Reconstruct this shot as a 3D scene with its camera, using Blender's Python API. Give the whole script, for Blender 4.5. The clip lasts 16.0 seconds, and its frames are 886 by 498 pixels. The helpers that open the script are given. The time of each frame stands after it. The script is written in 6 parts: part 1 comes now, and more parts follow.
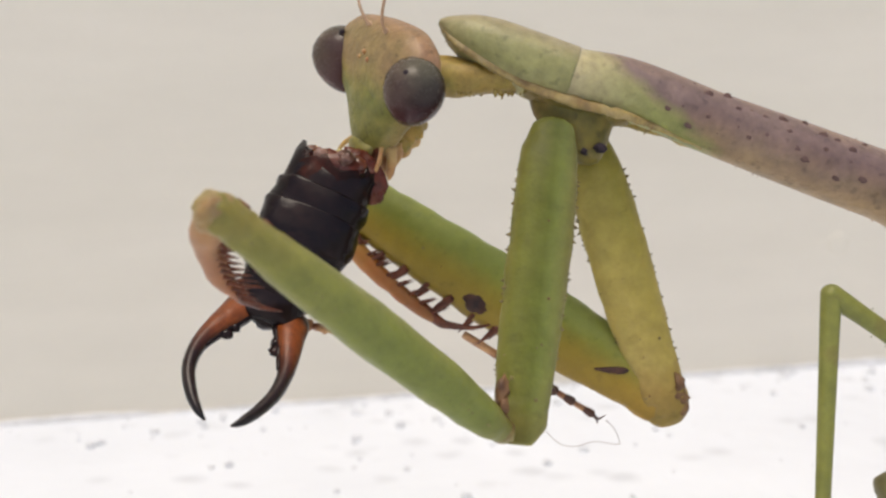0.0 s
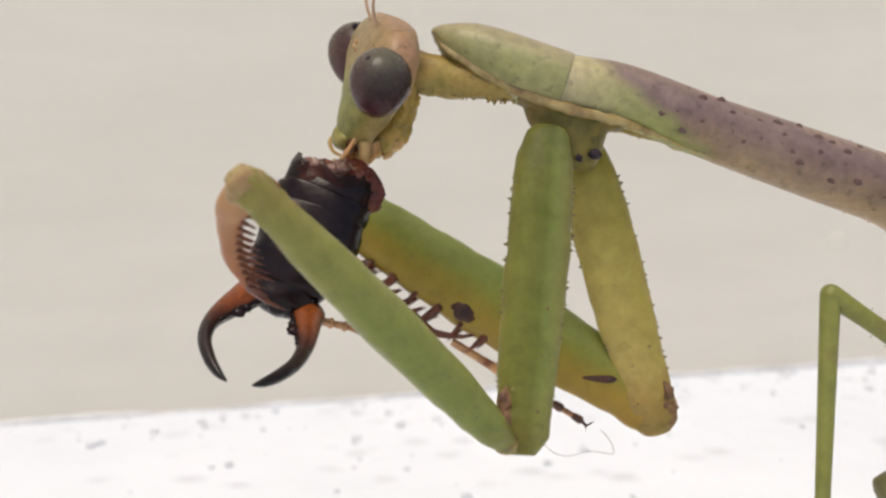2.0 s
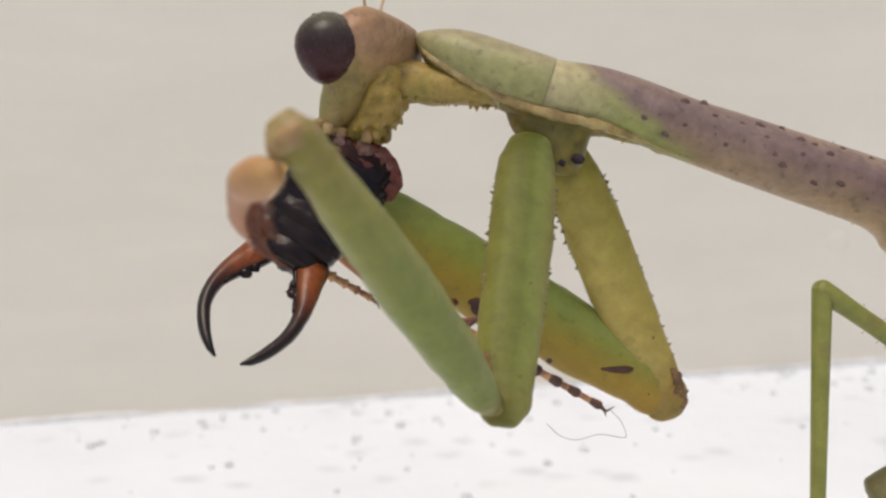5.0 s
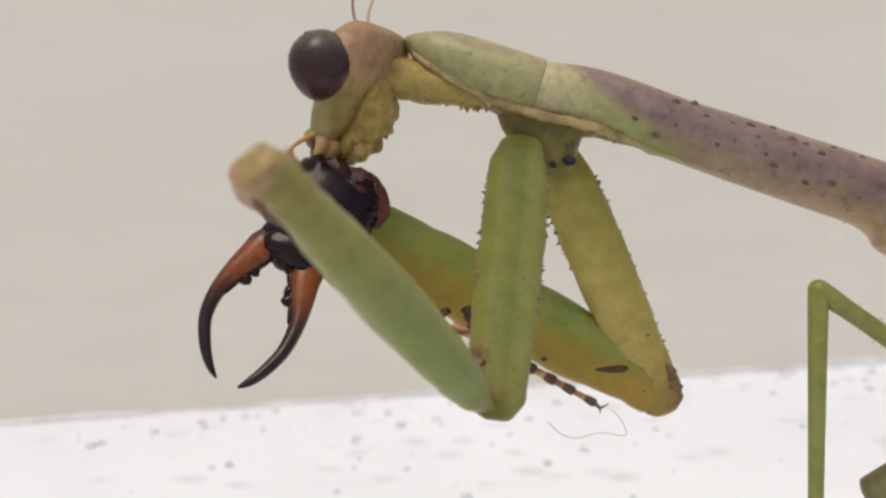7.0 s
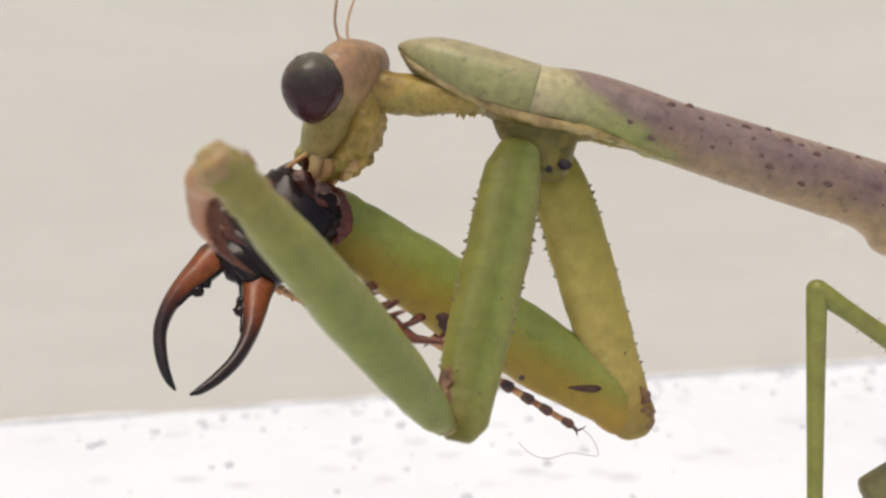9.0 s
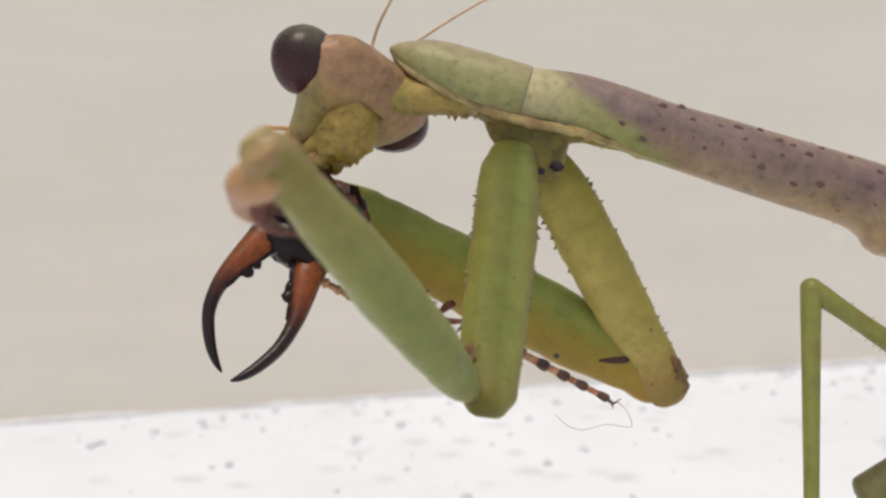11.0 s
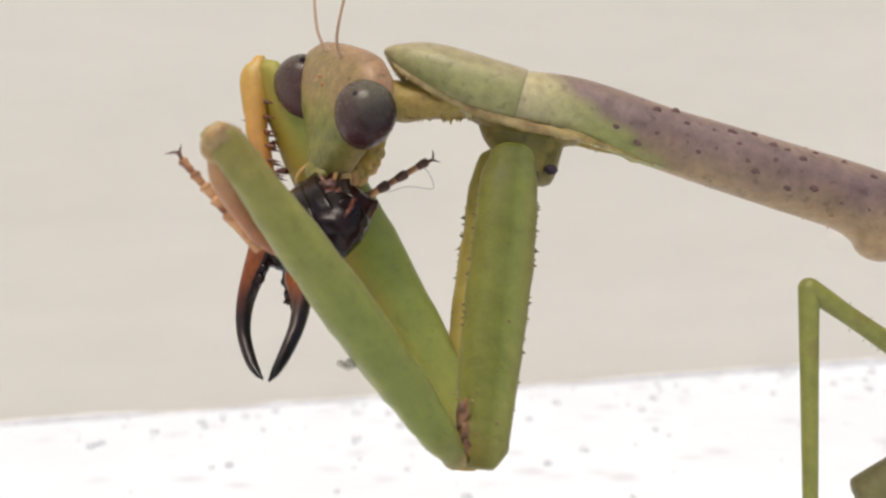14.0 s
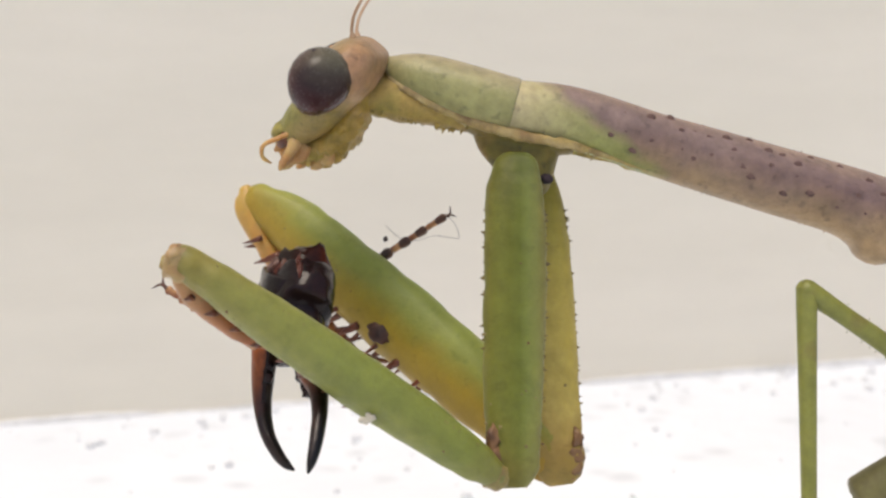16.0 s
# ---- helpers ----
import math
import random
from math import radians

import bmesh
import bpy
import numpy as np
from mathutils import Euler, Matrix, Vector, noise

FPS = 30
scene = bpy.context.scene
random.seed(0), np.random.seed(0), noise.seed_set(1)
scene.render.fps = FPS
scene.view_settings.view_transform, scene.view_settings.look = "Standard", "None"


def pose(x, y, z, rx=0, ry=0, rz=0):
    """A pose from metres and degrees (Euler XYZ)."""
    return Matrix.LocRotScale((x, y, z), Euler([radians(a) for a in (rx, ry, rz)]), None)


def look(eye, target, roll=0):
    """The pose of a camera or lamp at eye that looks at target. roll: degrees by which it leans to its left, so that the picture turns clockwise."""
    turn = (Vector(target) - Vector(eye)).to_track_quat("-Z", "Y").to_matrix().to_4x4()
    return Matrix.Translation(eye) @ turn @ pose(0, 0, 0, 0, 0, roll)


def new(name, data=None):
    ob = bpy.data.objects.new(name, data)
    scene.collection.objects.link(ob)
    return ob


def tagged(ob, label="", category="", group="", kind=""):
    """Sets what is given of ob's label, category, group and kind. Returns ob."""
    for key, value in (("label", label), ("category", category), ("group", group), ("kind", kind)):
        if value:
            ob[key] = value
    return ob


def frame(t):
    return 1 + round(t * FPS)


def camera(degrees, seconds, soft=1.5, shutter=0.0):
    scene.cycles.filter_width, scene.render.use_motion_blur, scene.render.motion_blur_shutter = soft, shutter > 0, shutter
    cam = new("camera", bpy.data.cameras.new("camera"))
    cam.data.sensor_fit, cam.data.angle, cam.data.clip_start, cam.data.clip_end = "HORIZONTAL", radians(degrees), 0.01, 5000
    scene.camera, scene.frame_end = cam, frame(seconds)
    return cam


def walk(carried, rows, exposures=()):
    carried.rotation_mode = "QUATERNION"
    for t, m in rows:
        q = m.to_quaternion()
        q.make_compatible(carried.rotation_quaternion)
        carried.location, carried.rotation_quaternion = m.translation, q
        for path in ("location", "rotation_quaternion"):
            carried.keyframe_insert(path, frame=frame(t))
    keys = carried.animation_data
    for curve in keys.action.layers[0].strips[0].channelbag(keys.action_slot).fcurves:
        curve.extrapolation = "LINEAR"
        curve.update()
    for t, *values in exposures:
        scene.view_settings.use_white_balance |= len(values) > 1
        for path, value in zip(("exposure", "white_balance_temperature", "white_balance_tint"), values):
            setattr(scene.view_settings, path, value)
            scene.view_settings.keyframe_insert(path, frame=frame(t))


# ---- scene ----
MM = 0.001
cam = camera(40, 16.0, soft=2.45)
cam.data.dof.use_dof = True
cam.data.dof.focus_distance, cam.data.dof.aperture_fstop = 0.0425, 110.0
STAND = pose(0, -0.043, 0.024, 82, 0, 0)
walk(cam, [(0.0, STAND), (16.0, STAND)],
     [(t, e, 7050, 11) for t, e in ((0.0, 0.2), (0.5, 0.12), (1.0, 0.11), (1.5, 0.22), (2.5, 0.18), (3.0, 0.13), (3.5, 0.18), (4.0, 0.12), (6.5, 0.1), (7.0, 0.06), (7.5, 0.11), (9.0, 0.24), (11.5, 0.08), (12.0, 0.27), (12.5, 0.28), (13.0, 0.2), (13.5, 0.28), (14.0, 0.31), (14.5, 0.18), (15.0, 0.22), (15.5, 0.18), (16.0, 0.3))])

# ---- daylight: a bright overcast sky ----
world = bpy.data.worlds.new("sky")
scene.world = world
world.use_nodes = True
wn = world.node_tree.nodes
sky = wn.new("ShaderNodeTexSky")
sky.sky_type, sky.sun_disc = "NISHITA", False
sky.sun_elevation, sky.sun_rotation = radians(73), radians(200)
sky.air_density, sky.dust_density, sky.ozone_density = 1.0, 3.0, 0.6
world.node_tree.links.new(sky.outputs[0], wn["Background"].inputs[0])
wn["Background"].inputs[1].default_value = 0.15
sun = new("sun", bpy.data.lights.new("sun", "SUN"))
sun.data.energy, sun.data.angle, sun.data.color = 1.5, radians(30), (1.0, 0.95, 0.88)
sun.matrix_world = look((-0.15, -0.25, 0.95), (0, 0, 0))


# ---- materials ----
def surface(name, stops, scale=900.0, rough=0.45, bump=0.15, fine=4000.0, sss=0.0, metal=0.0, coat=0.0, sss_col=(1.0, 0.9, 0.3), spec=0.4, mottle=0.14, freckle=0.0):
    """A mottled surface: colours along a coarse noise, a fine grain in roughness and relief."""
    m = bpy.data.materials.new(name)
    m.use_nodes = True
    n, l = m.node_tree.nodes, m.node_tree.links
    b = n["Principled BSDF"]
    tc = n.new("ShaderNodeTexCoord")
    coarse = n.new("ShaderNodeTexNoise")
    coarse.inputs["Scale"].default_value, coarse.inputs["Detail"].default_value = scale, 6
    l.new(tc.outputs["Object"], coarse.inputs["Vector"])
    ramp = n.new("ShaderNodeValToRGB")
    while len(ramp.color_ramp.elements) < len(stops):
        ramp.color_ramp.elements.new(0.5)
    for e, (at, col) in zip(ramp.color_ramp.elements, stops):
        e.position, e.color = at, (*col, 1)
    l.new(coarse.outputs["Fac"], ramp.inputs[0])
    mid = n.new("ShaderNodeTexNoise")
    mid.inputs["Scale"].default_value, mid.inputs["Detail"].default_value, mid.inputs["Roughness"].default_value = scale * 4.3, 5, 0.65
    l.new(tc.outputs["Object"], mid.inputs["Vector"])
    vary = n.new("ShaderNodeMapRange")
    vary.inputs[1].default_value, vary.inputs[2].default_value = 0.3, 0.7
    vary.inputs[3].default_value, vary.inputs[4].default_value = 1 - mottle, 1 + 0.7 * mottle
    l.new(mid.outputs["Fac"], vary.inputs[0])
    shade = n.new("ShaderNodeHueSaturation")
    dots = n.new("ShaderNodeTexNoise")
    dots.inputs["Scale"].default_value, dots.inputs["Detail"].default_value = 2600, 2
    l.new(tc.outputs["Object"], dots.inputs["Vector"])
    dot = n.new("ShaderNodeMapRange")
    dot.inputs[1].default_value, dot.inputs[2].default_value = 0.6, 0.72
    dot.inputs[3].default_value, dot.inputs[4].default_value = 1.0, 1.0 - freckle
    l.new(dots.outputs["Fac"], dot.inputs[0])
    both = n.new("ShaderNodeMath")
    both.operation = "MULTIPLY"
    l.new(vary.outputs[0], both.inputs[0])
    l.new(dot.outputs[0], both.inputs[1])
    l.new(both.outputs[0], shade.inputs["Value"])
    l.new(ramp.outputs[0], shade.inputs["Color"])
    l.new(shade.outputs[0], b.inputs["Base Color"])
    grain = n.new("ShaderNodeTexNoise")
    grain.inputs["Scale"].default_value, grain.inputs["Detail"].default_value = fine, 3
    l.new(tc.outputs["Object"], grain.inputs["Vector"])
    mr = n.new("ShaderNodeMapRange")
    mr.inputs[3].default_value, mr.inputs[4].default_value = rough - 0.1, rough + 0.12
    l.new(grain.outputs["Fac"], mr.inputs[0])
    l.new(mr.outputs[0], b.inputs["Roughness"])
    if bump:
        bp = n.new("ShaderNodeBump")
        bp.inputs["Strength"].default_value, bp.inputs["Distance"].default_value = bump, 0.0001
        l.new(grain.outputs["Fac"], bp.inputs["Height"])
        l.new(bp.outputs[0], b.inputs["Normal"])
    b.inputs["Metallic"].default_value = metal
    b.inputs["Coat Weight"].default_value = coat
    b.inputs["Coat Roughness"].default_value = 0.15
    b.inputs["Specular IOR Level"].default_value = spec
    if sss:
        b.inputs["Subsurface Weight"].default_value = sss
        b.inputs["Subsurface Radius"].default_value = sss_col
        b.inputs["Subsurface Scale"].default_value = 0.0009
    return m


def blend_along(m, axis, a, b_, stops, scale=700.0, wobble=0.25, keep=0.0):
    """Colours that change along one axis of the thing (metres a to b_), with an uneven border."""
    n, l = m.node_tree.nodes, m.node_tree.links
    b = n["Principled BSDF"]
    shade = n["Hue/Saturation/Value"]
    old = shade.inputs["Color"].links[0].from_socket
    tc = n.new("ShaderNodeTexCoord")
    sep = n.new("ShaderNodeSeparateXYZ")
    l.new(tc.outputs["Object"], sep.inputs[0])
    mr = n.new("ShaderNodeMapRange")
    mr.inputs[1].default_value, mr.inputs[2].default_value = a, b_
    l.new(sep.outputs["XYZ".index(axis)], mr.inputs[0])
    noi = n.new("ShaderNodeTexNoise")
    noi.inputs["Scale"].default_value, noi.inputs["Detail"].default_value = scale, 4
    l.new(tc.outputs["Object"], noi.inputs["Vector"])
    ma = n.new("ShaderNodeMath")
    ma.operation = "MULTIPLY_ADD"
    ma.inputs[1].default_value, ma.inputs[2].default_value = wobble, -wobble / 2
    l.new(noi.outputs["Fac"], ma.inputs[0])
    ad = n.new("ShaderNodeMath")
    l.new(mr.outputs[0], ad.inputs[0])
    l.new(ma.outputs[0], ad.inputs[1])
    ramp = n.new("ShaderNodeValToRGB")
    while len(ramp.color_ramp.elements) < len(stops):
        ramp.color_ramp.elements.new(0.5)
    for e, (at, col) in zip(ramp.color_ramp.elements, stops):
        e.position, e.color = at, (*col, 1)
    l.new(ad.outputs[0], ramp.inputs[0])
    mix = n.new("ShaderNodeMix")
    mix.data_type = "RGBA"
    mix.inputs[0].default_value = keep
    l.new(ramp.outputs[0], mix.inputs[6])
    l.new(old, mix.inputs[7])
    l.new(mix.outputs[2], shade.inputs["Color"])
    return m


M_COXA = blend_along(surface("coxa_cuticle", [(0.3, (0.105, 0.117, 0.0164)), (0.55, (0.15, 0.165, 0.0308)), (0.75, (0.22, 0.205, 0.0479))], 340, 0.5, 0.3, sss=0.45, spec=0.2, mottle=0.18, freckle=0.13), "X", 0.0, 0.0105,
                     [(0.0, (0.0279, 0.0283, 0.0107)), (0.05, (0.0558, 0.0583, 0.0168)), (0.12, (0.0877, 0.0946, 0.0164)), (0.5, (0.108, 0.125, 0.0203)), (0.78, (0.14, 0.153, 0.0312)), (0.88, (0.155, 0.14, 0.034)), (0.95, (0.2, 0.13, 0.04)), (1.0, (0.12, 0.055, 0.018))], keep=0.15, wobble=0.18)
# Pale ridges, lightened further to paint in the translucent rim and a highlight.
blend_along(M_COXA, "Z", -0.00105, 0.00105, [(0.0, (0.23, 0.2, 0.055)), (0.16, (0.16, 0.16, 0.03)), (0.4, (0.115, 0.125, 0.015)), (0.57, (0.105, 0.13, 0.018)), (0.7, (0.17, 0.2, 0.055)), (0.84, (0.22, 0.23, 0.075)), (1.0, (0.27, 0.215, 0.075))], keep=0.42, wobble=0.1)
M_FARCOXA = blend_along(surface("pale_coxa_cuticle", [(0.3, (0.31, 0.253, 0.0538)), (0.7, (0.44, 0.346, 0.1))], 340, 0.5, 0.3, sss=0.45, spec=0.2, mottle=0.18, freckle=0.13), "X", 0.0, 0.0105,
                        [(0.0, (0.218, 0.19, 0.0347)), (0.35, (0.363, 0.297, 0.069)), (0.8, (0.44, 0.324, 0.108)), (0.9, (0.285, 0.137, 0.0461)), (1.0, (0.11, 0.0315, 0.0139))], keep=0.25, wobble=0.2)
# Side-to-side tone of the far hip, with translucent edge light painted in.
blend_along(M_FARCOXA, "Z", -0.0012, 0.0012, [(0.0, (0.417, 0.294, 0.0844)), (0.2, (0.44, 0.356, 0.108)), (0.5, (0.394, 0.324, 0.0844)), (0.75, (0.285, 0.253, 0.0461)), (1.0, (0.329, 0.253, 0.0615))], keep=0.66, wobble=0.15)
M_FEMUR = blend_along(surface("femur_cuticle", [(0.3, (0.134, 0.16, 0.0244)), (0.5, (0.178, 0.211, 0.0433)), (0.72, (0.269, 0.276, 0.0805))], 380, 0.4, 0.3, sss=0.45, spec=0.3, mottle=0.18, freckle=0.12), "X", 0.0, 0.0125,
                      [(0.0, (0.15, 0.085, 0.03)), (0.045, (0.19, 0.15, 0.045)), (0.14, (0.172, 0.188, 0.04)), (0.5, (0.192, 0.209, 0.0558)), (0.66, (0.21, 0.211, 0.0593)), (0.8, (0.26, 0.224, 0.0663)), (0.93, (0.304, 0.211, 0.0695)), (1.0, (0.269, 0.146, 0.0489))], keep=0.3)
# Darker core and paler edges paint in light shining through the thigh's rim.
blend_along(M_FEMUR, "Y", -0.0009, 0.0009, [(0.0, (0.24, 0.243, 0.0695)), (0.25, (0.17, 0.203, 0.0419)), (0.6, (0.147, 0.177, 0.0315)), (0.85, (0.187, 0.208, 0.0489)), (1.0, (0.26, 0.243, 0.0771))], keep=0.6, wobble=0.25)
M_FARFEMUR = blend_along(surface("inner_femur_cuticle", [(0.3, (0.2, 0.179, 0.016)), (0.55, (0.318, 0.227, 0.0239)), (0.75, (0.45, 0.31, 0.065))], 260, 0.42, 0.25, sss=0.35, spec=0.25, mottle=0.14, freckle=0.14), "Z", -0.0016, 0.0013,
                         [(0.0, (0.24, 0.335, 0.1)), (0.2, (0.215, 0.305, 0.08)), (0.36, (0.2, 0.26, 0.05)), (0.48, (0.23, 0.215, 0.032)), (0.65, (0.3, 0.2, 0.024)), (0.82, (0.28, 0.175, 0.024)), (1.0, (0.34, 0.2, 0.045))], keep=0.18, wobble=0.22)
blend_along(M_FARFEMUR, "X", -0.0007, 0.0157, [(0.0, (0.22, 0.08, 0.024)), (0.08, (0.35, 0.19, 0.048)), (0.22, (0.27, 0.2, 0.04)), (0.35, (0.22, 0.2, 0.036)), (0.8, (0.25, 0.21, 0.04)), (1.0, (0.37, 0.23, 0.05))], keep=0.72, wobble=0.12)
M_SPOT = surface("spot_brown", [(0.3, (0.02, 0.008, 0.006)), (0.6, (0.07, 0.025, 0.015)), (0.8, (0.12, 0.05, 0.02))], 1800, 0.5, 0.2)
M_WART = surface("wart", [(0.3, (0.09, 0.065, 0.022)), (0.7, (0.25, 0.19, 0.065))], 2500, 0.5, 0.2)
M_LOBE = surface("tan_knee_lobe", [(0.3, (0.22, 0.11, 0.05)), (0.5, (0.33, 0.22, 0.09)), (0.75, (0.28, 0.25, 0.08))], 700, 0.42, 0.3, sss=0.35, sss_col=(1, 0.6, 0.3), mottle=0.25)
M_TIBIA = blend_along(surface("orange_tibia", [(0.3, (0.405, 0.145, 0.04)), (0.6, (0.522, 0.255, 0.096)), (0.8, (0.54, 0.306, 0.144))], 500, 0.4, 0.1, sss=0.4, sss_col=(1, 0.5, 0.2)), "X", -0.0005, 0.005,
                     [(0.0, (0.297, 0.204, 0.08)), (0.2, (0.315, 0.178, 0.08)), (0.5, (0.252, 0.102, 0.044)), (1.0, (0.198, 0.0467, 0.016))], keep=0.25)
M_FARTIBIA = blend_along(surface("amber_tibia", [(0.3, (0.5, 0.26, 0.05)), (0.7, (0.6, 0.38, 0.09))], 500, 0.4, 0.1, sss=0.4, sss_col=(1, 0.5, 0.2)), "X", 0.0, 0.0085,
                         [(0.0, (0.4, 0.26, 0.055)), (0.25, (0.42, 0.22, 0.05)), (0.5, (0.3, 0.1, 0.028)), (0.75, (0.2, 0.05, 0.018)), (1.0, (0.12, 0.03, 0.014))], keep=0.18)
M_KNEE = surface("knee_cuticle", [(0.35, (0.09, 0.04, 0.018)), (0.5, (0.2, 0.13, 0.045)), (0.7, (0.25, 0.21, 0.06))], 900, 0.45, 0.2, sss=0.2, mottle=0.3)
M_STAIN = surface("knee_stain", [(0.35, (0.07, 0.03, 0.014)), (0.55, (0.17, 0.085, 0.035)), (0.75, (0.24, 0.15, 0.06))], 1200, 0.5, 0.4, mottle=0.3)
M_SPINE = surface("dark_spine", [(0.3, (0.05, 0.012, 0.007)), (0.7, (0.17, 0.045, 0.016))], 3000, 0.32, 0.1)


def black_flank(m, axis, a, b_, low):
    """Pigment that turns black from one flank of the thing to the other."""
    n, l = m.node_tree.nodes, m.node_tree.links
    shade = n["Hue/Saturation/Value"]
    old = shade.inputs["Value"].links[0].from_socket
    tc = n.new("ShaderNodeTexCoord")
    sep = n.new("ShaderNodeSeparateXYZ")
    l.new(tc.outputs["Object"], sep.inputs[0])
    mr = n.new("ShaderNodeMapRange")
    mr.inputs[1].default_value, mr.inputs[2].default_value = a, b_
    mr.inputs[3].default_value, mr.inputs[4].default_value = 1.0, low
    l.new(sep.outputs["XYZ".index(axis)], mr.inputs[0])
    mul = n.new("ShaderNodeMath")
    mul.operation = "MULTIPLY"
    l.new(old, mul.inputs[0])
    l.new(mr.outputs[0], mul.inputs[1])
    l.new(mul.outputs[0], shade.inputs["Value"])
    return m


def streaked(m):
    """Stretches the mottling sideways, as a brush leaves it."""
    n, l = m.node_tree.nodes, m.node_tree.links
    mp = n.new("ShaderNodeMapping")
    mp.inputs["Scale"].default_value = (0.22, 0.22, 1.0)
    tc = next(q for q in n if q.type == "TEX_COORD")
    l.new(tc.outputs["Object"], mp.inputs[0])
    for q in [q for q in n if q.type == "TEX_NOISE" and q.inputs["Scale"].default_value < 600]:
        l.new(mp.outputs[0], q.inputs["Vector"])
    return m


def stalk_material():
    """Yellow-green near the shield, purple-brown from the back and top on, tan along the belly."""
    m = surface("stalk_cuticle", [(0.3, (0.146, 0.0952, 0.0748)), (0.55, (0.263, 0.185, 0.149)), (0.8, (0.381, 0.291, 0.237))], 420, 0.4, 0.35, sss=0.2, mottle=0.28, freckle=0.3)
    blend_along(m, "Z", -0.0008, 0.0016, [(0.0, (0.414, 0.27, 0.122)), (0.12, (0.333, 0.222, 0.104)), (0.3, (0.243, 0.161, 0.087)), (0.46, (0.189, 0.117, 0.087)), (0.64, (0.131, 0.0809, 0.0766)), (0.82, (0.149, 0.0974, 0.094)), (1.0, (0.243, 0.165, 0.126))], keep=0.25, wobble=0.42)
    n, l = m.node_tree.nodes, m.node_tree.links
    shade = n["Hue/Saturation/Value"]
    purple = shade.inputs["Color"].links[0].from_socket
    tc = n.new("ShaderNodeTexCoord")
    sep = n.new("ShaderNodeSeparateXYZ")
    l.new(tc.outputs["Object"], sep.inputs[0])
    lean = n.new("ShaderNodeMath")
    lean.operation = "MULTIPLY_ADD"
    lean.inputs[1].default_value = 2.6
    l.new(sep.outputs[2], lean.inputs[0])
    l.new(sep.outputs[0], lean.inputs[2])
    noi = n.new("ShaderNodeTexNoise")
    noi.inputs["Scale"].default_value, noi.inputs["Detail"].default_value = 900, 5
    l.new(tc.outputs["Object"], noi.inputs["Vector"])
    edge = n.new("ShaderNodeMath")
    edge.operation = "MULTIPLY_ADD"
    edge.inputs[1].default_value = 0.0028
    l.new(noi.outputs["Fac"], edge.inputs[0])
    l.new(lean.outputs[0], edge.inputs[2])
    mask = n.new("ShaderNodeMapRange")
    mask.interpolation_type = "SMOOTHSTEP"
    mask.inputs[1].default_value, mask.inputs[2].default_value = 0.0048, 0.0066
    l.new(edge.outputs[0], mask.inputs[0])
    front = n.new("ShaderNodeMapRange")
    front.inputs[1].default_value, front.inputs[2].default_value = 0.0, 0.0042
    l.new(sep.outputs[0], front.inputs[0])
    ramp = n.new("ShaderNodeValToRGB")
    for k, (at, col) in enumerate(((0.0, (0.4, 0.345, 0.19)), (0.35, (0.35, 0.32, 0.15)), (0.75, (0.275, 0.285, 0.09)), (1.0, (0.24, 0.25, 0.075)))):
        e = ramp.color_ramp.elements[k] if k < 2 else ramp.color_ramp.elements.new(at)
        e.position, e.color = at, (*col, 1)
    l.new(front.outputs[0], ramp.inputs[0])
    mix = n.new("ShaderNodeMix")
    mix.data_type = "RGBA"
    l.new(mask.outputs[0], mix.inputs[0])
    l.new(ramp.outputs[0], mix.inputs[6])
    l.new(purple, mix.inputs[7])
    l.new(mix.outputs[2], shade.inputs["Color"])
    return m


M_BODY = stalk_material()
M_SPECK = surface("brown_speck", [(0.3, (0.085, 0.05, 0.045)), (0.7, (0.145, 0.09, 0.078))], 2500, 0.6, 0.2, spec=0.15)
M_SHIELD = blend_along(surface("shield_cuticle", [(0.3, (0.206, 0.207, 0.09)), (0.5, (0.293, 0.286, 0.147)), (0.7, (0.379, 0.336, 0.214))], 420, 0.42, 0.4, sss=0.25, mottle=0.22, freckle=0.3), "X", -0.0051, 0.0,
                       [(0.0, (0.33, 0.18, 0.14)), (0.12, (0.34, 0.245, 0.155)), (0.3, (0.32, 0.275, 0.14)), (0.8, (0.3, 0.27, 0.12)), (0.95, (0.25, 0.22, 0.1)), (1.0, (0.17, 0.14, 0.068))], keep=0.36, wobble=0.15)
blend_along(M_SHIELD, "Z", -0.0008, 0.0015, [(0.0, (0.34, 0.3, 0.12)), (0.25, (0.275, 0.275, 0.095)), (0.55, (0.25, 0.25, 0.095)), (0.8, (0.3, 0.25, 0.15)), (1.0, (0.34, 0.255, 0.18))], keep=0.4, wobble=0.25)
M_NECK = surface("neck_membrane", [(0.3, (0.13, 0.074, 0.018)), (0.45, (0.25, 0.16, 0.036)), (0.58, (0.34, 0.235, 0.06)), (0.8, (0.25, 0.215, 0.05))], 600, 0.5, 0.6, 2600, sss=0.3, mottle=0.35, freckle=0.4)
M_THROAT = surface("throat_membrane", [(0.3, (0.17, 0.095, 0.016)), (0.45, (0.28, 0.19, 0.035)), (0.58, (0.37, 0.235, 0.058)), (0.8, (0.22, 0.2, 0.035))], 700, 0.45, 0.6, 2600, sss=0.3, mottle=0.3, freckle=0.3)
M_BREAST = surface("underside_cuticle", [(0.3, (0.07, 0.05, 0.008)), (0.48, (0.13, 0.105, 0.013)), (0.6, (0.175, 0.115, 0.022)), (0.78, (0.13, 0.065, 0.018))], 500, 0.5, 0.5, 2600, sss=0.2, mottle=0.3, freckle=0.35)
